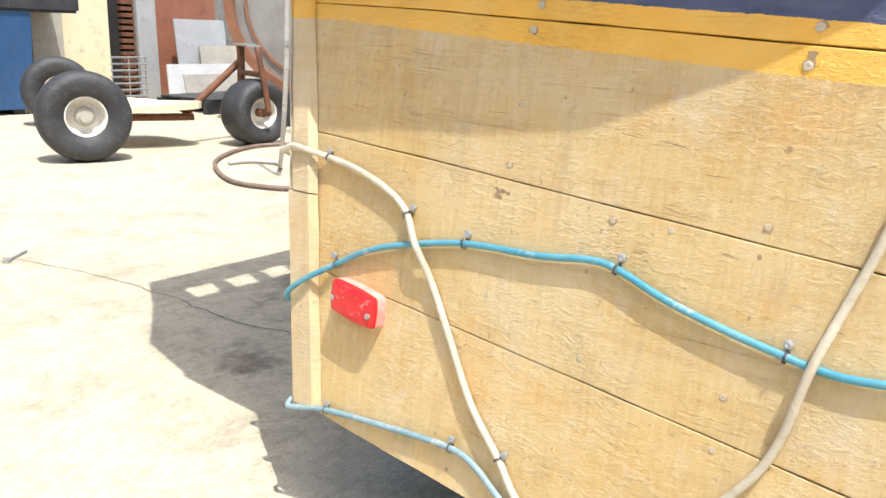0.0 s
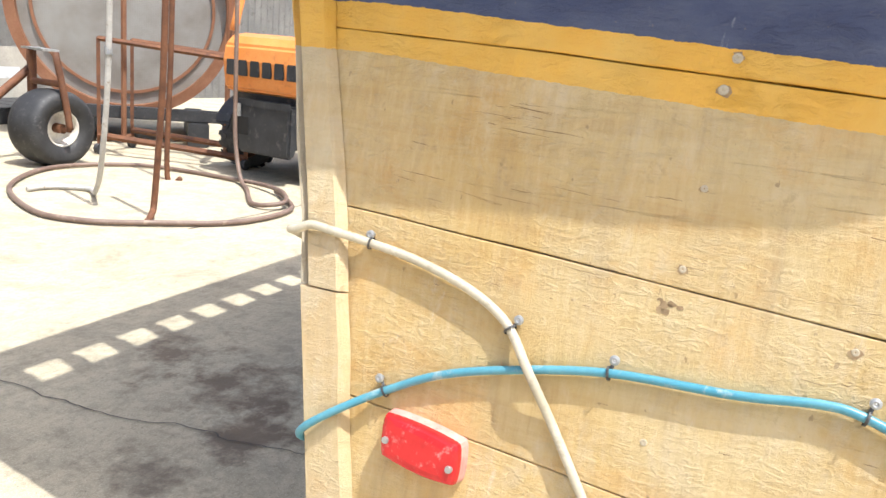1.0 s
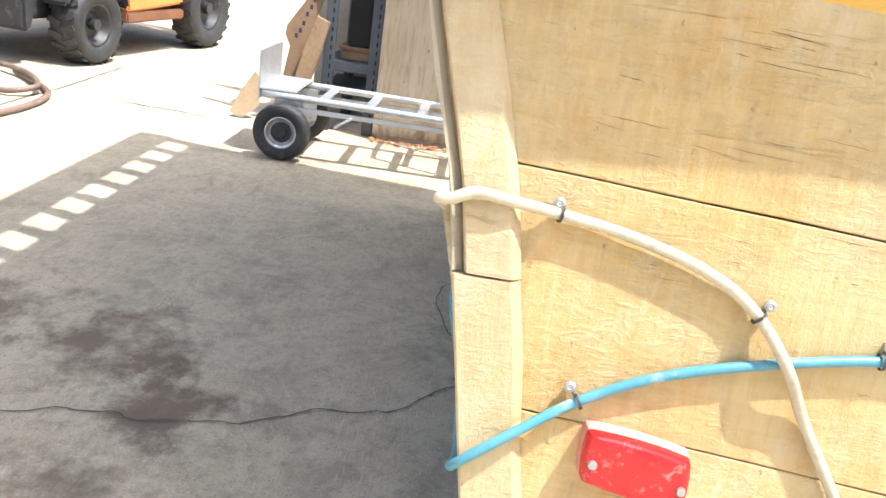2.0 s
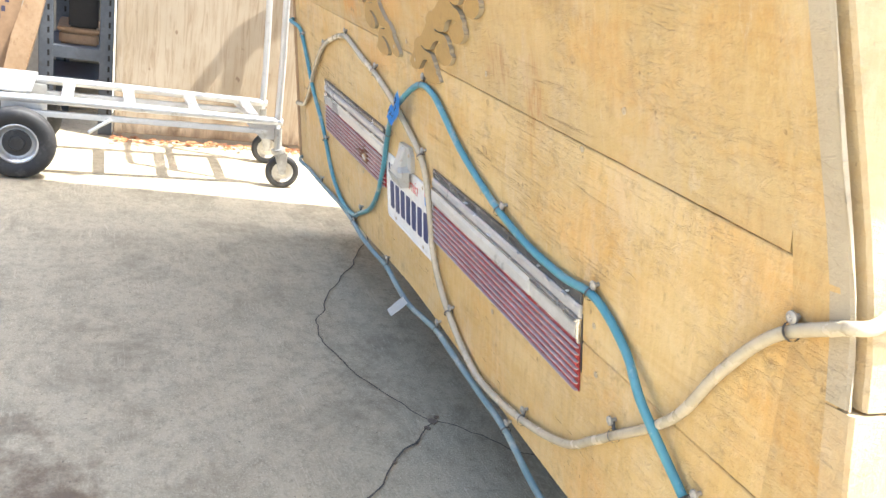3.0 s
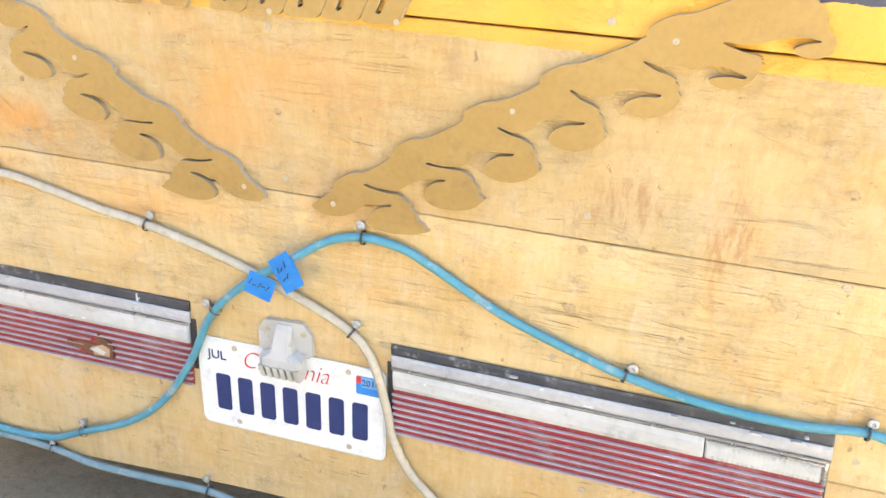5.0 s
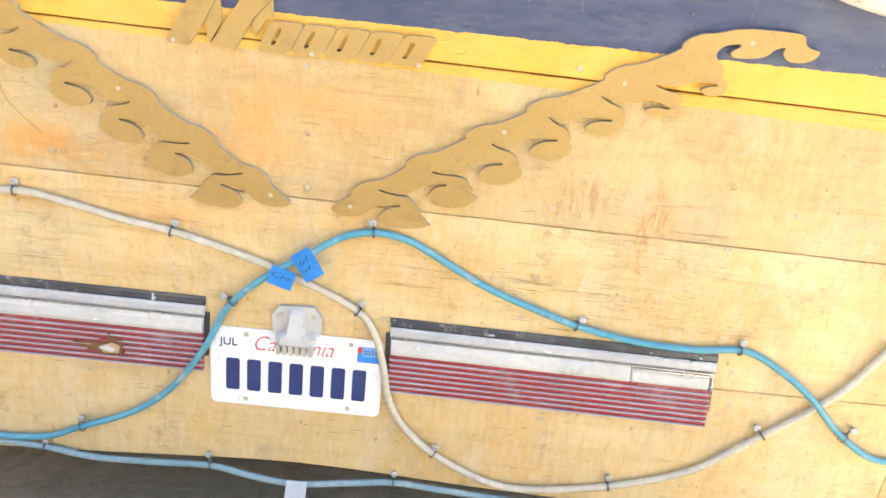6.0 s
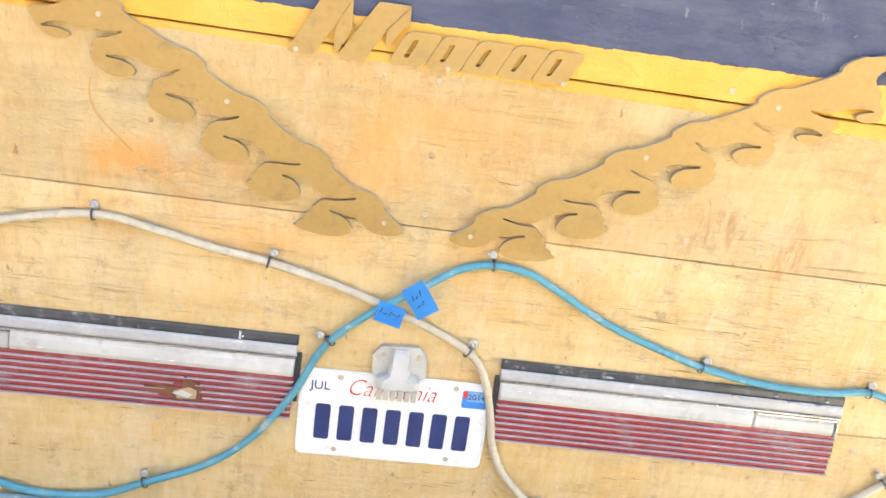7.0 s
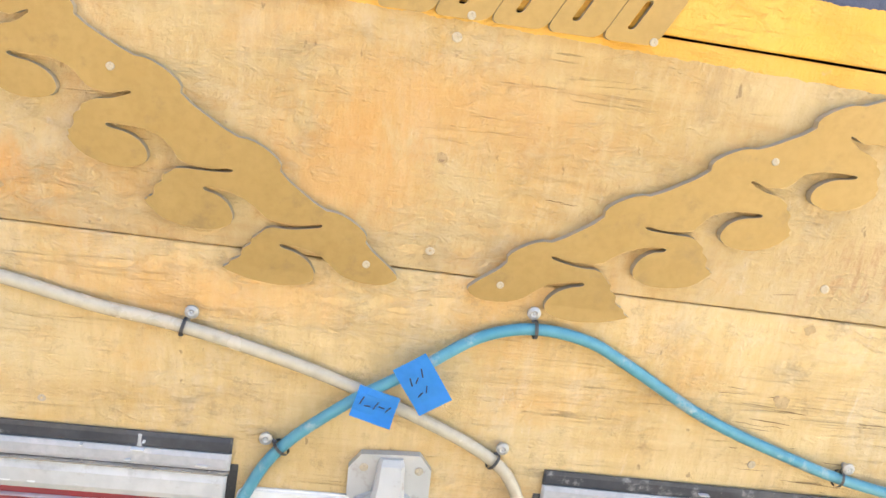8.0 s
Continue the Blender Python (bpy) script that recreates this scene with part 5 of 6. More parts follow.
# pale hose hanging in a loop under the body
loop = thing("under_hose", "pale brown hose looped under the car body", "hose")
part("tubing", tube([(-0.85, 0.22, 0.30), (-0.72, 0.18, 0.275), (-0.60, 0.16, 0.245), (-0.52, 0.16, 0.25), (-0.43, 0.20, 0.30)], 0.012, 10), CLEAR_HOSE, loop, smooth=True)

# ---- name badge as plain slanted shapes ----
badge = thing("name_badge", "gold-brown slanted cut sheet badge on the yellow band", "badge")


def slanted(u0, u1, v0, v1, r, lean=0.55):
    return [(u + (v - v0) * lean, v) for u, v in rounded(u0, u1, v0, v1, r, 4)]


def ring_plate(outer, inner, lo, hi):
    bm = bmesh.new()
    loops = [[bm.verts.new(stern(u, v, o)) for u, v in line] for line, o in ((outer, hi), (inner, hi), (inner, lo), (outer, lo))]
    n = len(outer)
    for q in range(4):
        a, b = loops[q], loops[(q + 1) % 4]
        for k in range(n):
            f = bm.faces.new((a[k], a[(k + 1) % n], b[(k + 1) % n], b[k]))
            f.material_index = 0 if q == 0 else 1
    return bm


for name, outline in (("tall_stroke", ((-0.057, 0.660), (-0.050, 0.657), (-0.022, 0.657), (-0.018, 0.662), (0.0056, 0.6997), (0.0275, 0.739), (-0.012, 0.739))),
                      ("cross_stroke", ((0.0277, 0.739), (0.0290, 0.700), (0.0255, 0.690), (0.0105, 0.664), (0.0062, 0.670), (0.0060, 0.699))),
                      ("tall_stroke", ((0.0125, 0.662), (0.018, 0.659), (0.048, 0.658), (0.0525, 0.664), (0.0756, 0.7034), (0.1062, 0.739), (0.0625, 0.739), (0.0295, 0.689))),
                      ("cross_stroke", ((0.1064, 0.7385), (0.1066, 0.711), (0.098, 0.708), (0.080, 0.680), (0.0766, 0.684), (0.0764, 0.7032)))):
    part(name, slab(outline, stern, 0.0005, 0.0085 if name == "tall_stroke" else 0.0070, 0, 1), [GOLD, GOLD_EDGE], badge)
for k in range(5):
    u = 0.081 + k * 0.0502
    part("block", ring_plate(slanted(u, u + 0.0496, 0.6585, 0.7065, 0.009, 0.5), slanted(u + 0.021, u + 0.028, 0.670, 0.696, 0.003, 0.5), 0.0005, 0.0085), [GOLD, GOLD_EDGE], badge)
for u in (-0.045, 0.166, 0.330):
    ob = new("screw", BRASS_SCREW)
    ob.parent = badge
    ob.matrix_basis = Matrix.Translation(stern(u, 0.662, 0.0085)) @ STERN_TURN

# pale hose over the blue band, high on the stern
high = thing("white_hose", "white hose draped high over the blue band", "hose")
part("tubing", tube(on_stern([(0.75, 1.02), (0.86, 0.87), (0.98, 0.822), (1.10, 0.824), (1.2, 0.88), (1.26, 1.0)], 0.018), 0.014, 12), HOSE_GREY, high, smooth=True)

# ---- hand trolley beside the boat ----
def wheel_parts(parent, c, axis_turn, r, w, rim_r, rim_m=RIM, tread=0, name="wheel", hub_m=None):
    """A wheel (tyre, rim, hub) with its axis along local z of axis_turn."""
    m = Matrix.Translation(c) @ axis_turn
    h = w / 2
    tyre = part(name, lathe([(rim_r, -h * 0.7), (rim_r * 1.1, -h * 0.85), (r * 0.80, -h), (r * 0.93, -h * 0.88), (r * 0.985, -h * 0.6), (r, -h * 0.25), (r, h * 0.25), (r * 0.985, h * 0.6), (r * 0.93, h * 0.88), (r * 0.80, h), (rim_r * 1.1, h * 0.85), (rim_r, h * 0.7)], 40), RUBBER, parent, "black rubber tyre", smooth=True)
    tyre.matrix_basis = m
    rim = part("rim", lathe([(0.0001, h * 0.25), (rim_r * 0.55, h * 0.25), (rim_r * 0.65, h * 0.12), (rim_r * 0.85, h * 0.2), (rim_r * 0.93, h * 0.72), (rim_r * 1.03, h * 0.8), (rim_r * 1.03, h * 0.6), (rim_r * 0.98, -h * 0.6), (rim_r * 1.03, -h * 0.8), (rim_r * 0.93, -h * 0.72), (rim_r * 0.85, -h * 0.2), (0.0001, -h * 0.2)], 30), rim_m, tyre, smooth=True)
    hub = part("hub", rod((0, 0, -h * 0.75), (0, 0, h * 0.75), rim_r * 0.28, 16), hub_m or RUST, tyre)
    if tread:
        for k in range(tread):
            a = math.tau * k / tread
            for s in (-1, 1):
                lug = box(r * 0.985, r * 1.016, -r * 0.085, r * 0.065, h * 0.05 * s, h * 0.92 * s, 0.0)
                bmesh.ops.rotate(lug, verts=lug.verts, matrix=Matrix.Rotation(0.35 * s, 3, "X"))
                lugob = part("lug", lug, RUBBER, tyre)
                lugob.matrix_basis = Matrix.Rotation(a + (math.pi / tread if s > 0 else 0), 4, "Z")
    return tyre


ALONG_X = Euler((0, radians(90), 0)).to_matrix().to_4x4()
trolley = thing("hand_trolley", "bright aluminium hand truck laid flat as a four-wheel platform cart", "hand truck")
for x in (-1.605, -1.985):
    part("rail", tube([(x, -1.06, 0.298), (x, -0.6, 0.296), (x, 0.0, 0.288), (x, 0.035, 0.288)], 0.017, 10, 3), ALU, trolley, smooth=True)
    part("side_channel", box(x - 0.012, x + 0.012, -1.0, 0.0, 0.232, 0.254, 0.003), ALU, trolley)
    part("handle_post", tube([(x, 0.036, 0.24), (x, 0.03, 0.6), (x, 0.005, 1.2), (x, 0.0, 1.35)], 0.0145, 10, 3), ALU, trolley, smooth=True)
    part("corner_plate", prism([(x - 0.006, -0.10, 0.275), (x + 0.006, -0.10, 0.275), (x + 0.006, 0.05, 0.275), (x - 0.006, 0.05, 0.275)],
                               [(x - 0.006, -0.03, 0.21), (x + 0.006, -0.03, 0.21), (x + 0.006, 0.04, 0.21), (x - 0.006, 0.04, 0.21)]), ALU, trolley)
for y in (-1.0, -0.78, -0.55, -0.30, -0.06):
    part("crossbar", box(-1.985, -1.605, y - 0.022, y + 0.022, 0.284, 0.302, 0.004), ALU, trolley)
part("top_bar", tube([(-1.605, 0.0, 1.35), (-1.62, 0.0, 1.40), (-1.80, 0.0, 1.42), (-1.97, 0.0, 1.40), (-1.985, 0.0, 1.35)], 0.0145, 10, 4), ALU, trolley, smooth=True)
part("mid_bar", box(-1.99, -1.60, -0.005, 0.025, 0.955, 0.985, 0.005), ALU, trolley)
part("toe_plate", box(-2.0, -1.60, -1.082, -1.072, 0.27, 0.50, 0.003), ALU, trolley, "upright aluminium toe plate")
part("toe_foot", box(-2.0, -1.60, -1.075, -0.90, 0.318, 0.327, 0.003), ALU, trolley)
part("latch", tube([(-1.59, -0.62, 0.24), (-1.585, -0.66, 0.215), (-1.585, -0.70, 0.185)], 0.007, 8), ALU, trolley, smooth=True)
for x in (-1.555, -2.035):
    wheel_parts(trolley, (x, -0.945, 0.136), ALONG_X, 0.136, 0.075, 0.074, ALU, hub_m=BLACK)
part("hub_cap", lathe([(0.0001, 0.028), (0.03, 0.028), (0.034, 0.018), (0.058, 0.016), (0.060, 0.0), (0.0001, 0.0)], 24, Matrix.Translation((-1.552, -0.945, 0.136)) @ Matrix.Scale(0.85, 4) @ ALONG_X), LIFT_BLACK, trolley, "black hub cap")
part("axle", rod((-1.56, -0.945, 0.136), (-2.03, -0.945, 0.136), 0.012), STEEL, trolley)
for y in (-0.935,):
    for x in (-1.63, -1.96):
        part("axle_plate", box(x - 0.005, x + 0.005, y - 0.07, y + 0.07, 0.12, 0.285, 0.003), ALU, trolley)
for x in (-1.60, -1.985):
    part("caster_fork", prism([(x - 0.022, 0.058, 0.065), (x - 0.017, 0.058, 0.065), (x - 0.017, 0.085, 0.065), (x - 0.022, 0.085, 0.065)], [(x - 0.022, 0.028, 0.155), (x - 0.017, 0.028, 0.155), (x - 0.017, 0.085, 0.155), (x - 0.022, 0.085, 0.155)]), STEEL, trolley)
    part("caster_fork", prism([(x + 0.017, 0.058, 0.065), (x + 0.022, 0.058, 0.065), (x + 0.022, 0.085, 0.065), (x + 0.017, 0.085, 0.065)], [(x + 0.017, 0.028, 0.155), (x + 0.022, 0.028, 0.155), (x + 0.022, 0.085, 0.155), (x + 0.017, 0.085, 0.155)]), STEEL, trolley)
    part("caster_top", rod((x, 0.05, 0.155), (x, 0.045, 0.172), 0.030, 16), STEEL, trolley)
    part("swivel_pin", rod((x, 0.045, 0.170), (x, 0.038, 0.26), 0.017, 12), STEEL, trolley)
    wheel_parts(trolley, (x, 0.072, 0.072), ALONG_X, 0.072, 0.032, 0.045, RIM, name="caster_wheel", hub_m=STEEL)

# ---- shelf with clutter at the end of the plywood wall ----
shelf = thing("steel_shelf", "grey slotted angle-iron shelf with dark clutter", "shelf")
for x, near, far in ((-2.32, -0.89, -0.638), (-2.75, -0.838, -0.638)):
    for y in (near, far):
        part("upright", box(x - 0.02, x + 0.02, y - 0.030, y + 0.030, 0, 2.1, 0.002), SHELF_GREY, shelf)
        for k in range(34):
            part("slot", box(x + 0.0198, x + 0.0212, y + 0.006, y + 0.015, 0.10 + k * 0.05, 0.125 + k * 0.05), DARK, shelf)
part("back_panel", box(-2.815, -2.795, -1.06, -0.605, 0.0, 2.1, 0.002), TAN_SHEET, shelf, "dusty tan back panel")
for z, h in ((0.215, 0.040), (0.343, 0.055), (1.1, 0.035)):
    part("shelf_board", box(-2.76, -2.302, -0.915, -0.61, z, z + h, 0.003), SHELF_GREY, shelf)
for label, name, m, c in (("flat brown cardboard box on the steel shelf", "cardboard_box", SHADED_BROWN, (-2.72, -2.37, -0.84, -0.672, 0.3995, 0.454)),
                          ("black crate on a flat cardboard box", "crate", DARK, (-2.72, -2.36, -0.80, -0.675, 0.4782, 0.95))):
    b = thing(name, label, "box")
    part("body", box(*c, 0.008), m, b)
    part("lid", box(c[0] - 0.008, c[1] + 0.008, c[2] - 0.008, c[3] + 0.008, c[5] + 0.001, c[5] + 0.022, 0.006), m, b)

# offcuts of board leaning on the shelf
def offcut(label, m, outline, thick, where):
    p = thing("board_offcut", label, "wood offcut", where)
    bm = slab(outline, lambda a, b, o: Vector((o, a, b)), 0.0, thick)
    part("board", bm, m, p)
    return p


offcut("small torn cardboard offcut leaning by the shelf", CARD, [(-0.10, 0.03), (-0.03, 0.0), (0.06, 0.08), (0.07, 0.22), (0.03, 0.27), (-0.04, 0.16)], 0.012, pose(-2.30, -1.325, 0, 0, 0, 8) @ pose(0, 0, 0, 0, -8, 0))
p = offcut("brown board offcut with pen marks, leaning by the shelf", SHADED_BROWN, [(-0.10, 0.0), (0.06, 0.0), (0.09, 0.55), (0.155, 0.80), (0.135, 0.86), (0.10, 0.85), (0.03, 0.68), (-0.055, 0.55), (-0.06, 0.50), (-0.03, 0.44)], 0.018,
           pose(-2.28, -1.075, 0, 0, 0, 5) @ pose(0, 0, 0, 0, -5, 0))
for a, b in ((0.0, 0.50), (0.02, 0.53), (0.035, 0.57), (0.05, 0.62), (0.07, 0.66), (0.085, 0.70)):
    part("scrawl", box(0.0182, 0.0188, a - 0.008, a + 0.008, b - 0.012, b + 0.012), INK, p)
offcut("split wood offcut with a jagged foot by the shelf", SCRAP, [(-0.03, 0.0), (0.09, 0.0), (0.10, 0.16), (0.03, 0.20), (0.09, 0.42), (0.13, 0.60), (0.06, 0.62), (0.0, 0.44), (-0.05, 0.20)], 0.03, pose(-2.25, -1.02, 0, 0, 0, -6) @ pose(0, 0, 0, 0, -4, 0))

# unseen forked boards, added and shaped to throw the plywood wall's forked shadow
brace = thing("shadow_boards", "unseen forked boards that throw a shadow on the plywood wall", "brace")
def flat_board(y0, z0, y1, z1, w, x0=-2.063, x1=-2.063):
    off = Vector((0, -(z1 - z0), y1 - y0)).normalized() * w / 2
    p, q, t = Vector((x0, y0, z0)), Vector((x1, y1, z1)), Vector((0.007, 0, 0))
    return prism([p - off - t, p + off - t, p + off + t, p - off + t], [q - off - t, q + off - t, q + off + t, q - off + t])


part("arm", flat_board(0.76, 1.927, 0.345, 1.59, 0.10), SCRAP, brace)
part("arm", flat_board(0.375, 1.64, 0.185, 1.37, 0.046), SCRAP, brace)
part("arm", flat_board(0.19, 1.377, 0.055, 1.10, 0.046), SCRAP, brace)
part("arm", flat_board(0.362, 1.60, 0.305, 1.08, 0.078), SCRAP, brace)
part("arm", flat_board(0.755, 1.922, 1.30, 2.34, 0.10, -2.063, -2.238), SCRAP, brace)

# dry leaves along the foot of the wall
bm = bmesh.new()
for i in range(800):
    y, x = random.uniform(-0.62, 2.0), -2.25 + abs(random.gauss(0, 0.05)) + 0.012
    s, a = random.uniform(0.006, 0.022), random.uniform(0, 6.28)
    z = 0.006 + random.uniform(0, 0.012)
    pts = [(x + s * math.cos(a + d) * k, y + s * math.sin(a + d) * k, z + random.uniform(-0.003, 0.006)) for d, k in ((0, 1), (1.2, 0.5), (3.14, 1), (4.4, 0.5))]
    bm.faces.new([bm.verts.new(p) for p in pts])
tagged(part("dry_leaves", bm, LEAVES), "scattered dry brown leaves along the wall foot", "leaves", kind="stuff")

# ---- forklift ----
TURN = pose(-3.316, -3.19, 0, 0, 0, 170.1)
lift = thing("forklift", "worn orange forklift truck with a black rear bumper", "forklift", TURN)
ALONG_Y = Euler((radians(90), 0, 0)).to_matrix().to_4x4()
for f, s, r in ((0.0, -0.5, 0.262), (0.08, 0.60, 0.262), (1.46, -0.52, 0.322), (1.46, 0.52, 0.322)):
    wheel_parts(lift, (f, s, r), ALONG_Y, r, 0.22, r * 0.52, LIFT_BLACK, tread=20, name="wheel", hub_m=LIFT_BLACK)


def side_shape(outline, y0, y1):
    """A body cut from a side outline in (forward, height), y0 to y1 across."""
    bm = slab(outline, lambda f, z, o: Vector((f, o, z)), y0, y1)
    es = [e for e in bm.edges if len(e.link_faces) == 2 and e.calc_face_angle(0) > 0.6]
    bmesh.ops.bevel(bm, geom=es, offset=0.02, segments=2, affect="EDGES")
    return bm


arch = [(0.36 * math.cos(radians(a)), 0.30 + 0.40 * math.sin(radians(a))) for a in range(10, 171, 16)]
part("counterweight", side_shape([(0.40, 0.72)] + [(x, z) for x, z in arch if z > 0.62] + [(-0.44, 0.70), (-0.47, 0.92), (-0.45, 1.04), (-0.38, 1.11), (-0.25, 1.14), (0.40, 1.14)], -0.50, 0.36), ORANGE, lift, "orange counterweight")
part("side_panel", side_shape([(0.38, 0.32), (0.37, 0.60), (0.30, 0.72), (0.40, 1.02), (1.05, 1.02), (1.12, 0.70), (1.12, 0.36)], -0.56, 0.56), ORANGE, lift, "orange side panel")
part("step", box(0.36, 1.12, -0.565, 0.565, 0.25, 0.325, 0.012), RUST_RIM, lift, "rust-stained step")
part("front_cowl", side_shape([(1.10, 0.72), (1.10, 1.2), (1.35, 1.25), (1.9, 0.95), (1.9, 0.78), (1.55, 0.80)], -0.5, 0.5), ORANGE, lift)
part("chassis", box(-0.35, 1.75, -0.36, 0.36, 0.28, 0.70, 0.02), LIFT_BLACK, lift)
bumper = part("bumper", side_shape([(-0.47, 0.22), (-0.47, 0.62), (-0.26, 0.64), (-0.31, 0.48), (-0.37, 0.30), (-0.40, 0.22)], -0.40, 0.16), LIFT_BLACK, lift, "black iron rear bumper")
part("ledge", box(-0.478, -0.46, -0.40, 0.16, 0.58, 0.64, 0.006), LIFT_BLACK, bumper)
for y in (-0.5, 0.5):
    bend = [(0.325 * math.cos(radians(a)), 0.26 + 0.36 * math.sin(radians(a))) for a in range(15, 171, 12)]
    part("wheel_arch", side_shape(bend + [(x * 1.10, 0.26 + (z - 0.26) * 1.09) for x, z in bend[::-1]], y - 0.10, y + 0.10), LIFT_BLACK, lift, "black arch over the wheel")
part("tow_slot", box(-0.475, -0.462, 0.04, 0.24, 0.36, 0.50, 0.004), DARK, bumper)
part("tow_pin", rod((-0.48, 0.14, 0.50), (-0.48, 0.14, 0.60), 0.02), STEEL, bumper)
for s in (-1, 1):
    part("cab_post", tube([(-0.30, 0.42 * s, 1.15), (-0.20, 0.42 * s, 1.5), (0.0, 0.42 * s, 2.05)], 0.035, 10, 3), ORANGE, lift, smooth=True)
    part("cab_post", tube([(1.15, 0.42 * s, 1.15), (1.05, 0.42 * s, 1.6), (0.95, 0.42 * s, 2.05)], 0.03, 10, 3), ORANGE, lift, smooth=True)
    part("mast_rail", box(1.92, 2.02, 0.30 * s - 0.05, 0.30 * s + 0.05, 0.08, 2.1, 0.008), LIFT_BLACK, lift)
part("cab_roof", box(-0.03, 1.0, -0.45, 0.45, 2.04, 2.09, 0.015), LIFT_BLACK, lift)
part("seat", box(0.10, 0.62, -0.25, 0.25, 1.02, 1.14, 0.04), BLACK, lift)
part("white_panel", box(0.42, 0.84, -0.572, -0.562, 0.72, 1.0, 0.003), WHITE_BOARD, lift, "white panel on the side")
# maker's name as plain bars
for k in range(6):
    part("name_bar", box(-0.478, -0.455, 0.30 - k * 0.13, 0.205 - k * 0.13, 0.81, 0.93, 0.006), LIFT_BLACK, lift)

# ---- rusty rack with hanging hoses ----
rack = thing("steel_rack", "rusty steel rack frame on casters", "rack")
A0, B0 = Vector((-3.28, -3.64, 0)), Vector((-2.92, -4.93, 0))
BACK = Vector((-0.55, -0.16, 0))
at_rack = lambda k, d, z: A0.lerp(B0, k) + BACK * d + Vector((0, 0, z))
for k, d in ((0, 0), (1, 0), (0, 1), (1, 1)):
    part("post", rod(at_rack(k, d, 0.09), at_rack(k, d, 1.0 if k else 0.92), 0.022, 4), RUST, rack)
    part("caster", lathe([(0.01, -0.02), (0.045, -0.02), (0.05, 0), (0.045, 0.02), (0.01, 0.02)], 18, Matrix.Translation(at_rack(k, d, 0.05)) @ ALONG_Y), LIFT_BLACK, rack)
for d in (0, 1):
    part("top_rail", rod(at_rack(0, d, 0.91), at_rack(1, d, 0.99), 0.022, 4), RUST, rack)
    part("bottom_rail", rod(at_rack(0, d, 0.10), at_rack(1, d, 0.17), 0.028, 4), RUST, rack)
for k in (0, 1):
    part("end_rail", rod(at_rack(k, 0, 0.12), at_rack(k, 1, 0.12), 0.02, 4), RUST, rack)
for k in (0.15, 0.85):
    part("tall_post", rod(at_rack(k, 0.1, 0.12), at_rack(k, 0.1, 2.0), 0.024, 6), RUST_RIM, rack)
part("high_bar", rod(at_rack(0.0, 0.1, 2.0), at_rack(1.0, 0.1, 2.0), 0.024, 6), RUST, rack)

coil = thing("ground_hose", "brown rubber hose coiled on the concrete", "hose")
part("tubing", tube([(-2.53, -2.80, 0.022), (-2.08, -2.36, 0.022), (-1.50, -2.34, 0.022), (-1.12, -2.66, 0.022), (-0.90, -2.95, 0.022), (-0.90, -3.35, 0.022), (-1.33, -4.05, 0.022), (-2.05, -4.47, 0.022), (-2.65, -4.2, 0.022),
    (-2.72, -3.4, 0.022), (-2.50, -2.78, 0.05), (-2.12, -2.44, 0.05), (-2.02, -2.62, 0.022), (-2.45, -3.0, 0.022), (-2.66, -3.22, 0.06), (-2.73, -3.33, 0.35), (-2.74, -3.35, 0.9), (-2.74, -3.36, 1.98)], 0.0165, 10, 8), HOSE_BROWN, coil, smooth=True)
hang = thing("standing_tube", "rusty brown tube rising from the hose ring", "tube")
part("tubing", tube([(-1.265, -2.69, 2.0), (-1.275, -2.72, 0.9), (-1.29, -2.79, 0.16), (-1.23, -2.76, 0.04), (-1.10, -2.68, 0.022)], 0.019, 10, 6), RUST, hang, smooth=True)
hang = thing("standing_tube", "rusty brown tube standing behind the hose ring", "tube")
part("tubing", tube([(-2.36, -3.62, 2.0), (-2.37, -3.65, 0.9), (-2.39, -3.69, 0.03), (-2.44, -3.60, 0.02)], 0.02, 10, 6), RUST, hang, smooth=True)
pipe = thing("standing_tube", "pale grey tube curving down into the hose ring", "tube")
part("tubing", tube([(-1.19, -3.02, 2.0), (-1.215, -3.07, 0.9), (-1.28, -3.20, 0.28), (-1.42, -3.40, 0.06), (-1.60, -3.64, 0.022), (-1.50, -3.85, 0.022), (-1.31, -3.87, 0.022)], 0.017, 10, 6), HOSE_GREY, pipe, smooth=True)
part("collar", rod((-1.213, -3.067, 0.93), (-1.216, -3.072, 0.98), 0.022), STEEL, pipe)

# ---- big screened drum ----
drum_dir = Vector((6.37, 5.8, 0)).normalized()
drum = thing("screen_drum", "big rusty drum ring with a dusty perforated screen", "drum", Matrix.Translation((-3.77, -5.47, 1.31)) @ Matrix.Scale(0.965, 4) @ Matrix.Rotation(math.atan2(drum_dir.y, drum_dir.x), 4, "Z") @ Euler((0, radians(90), 0)).to_matrix().to_4x4())
part("front_rim", lathe([(0.98, 0.02), (0.985, 0.05), (1.085, 0.05), (1.09, 0.0), (1.09, -0.14), (0.98, -0.14), (0.98, 0.02)], 72), RUST_RIM, drum, smooth=False)
part("inner_ring", lathe([(0.84, -0.05), (0.84, -0.02), (0.87, -0.02), (0.87, -0.06), (0.84, -0.05)], 64), RUST_RIM, drum)
part("screen", lathe([(0.0001, -0.05), (0.5, -0.046), (0.985, -0.05)], 64), PERFORATED, drum, "dusty perforated metal screen")
part("shell", lathe([(1.05, -0.1), (1.05, -1.5), (0.001, -1.5)], 64), RUST, drum)
base = thing("drum_skid", "dark steel skid under the big drum", "skid")
SKID = Matrix.Translation((-3.9, -5.4, 0)) @ Matrix.Rotation(math.atan2(drum_dir.y, drum_dir.x), 4, "Z")
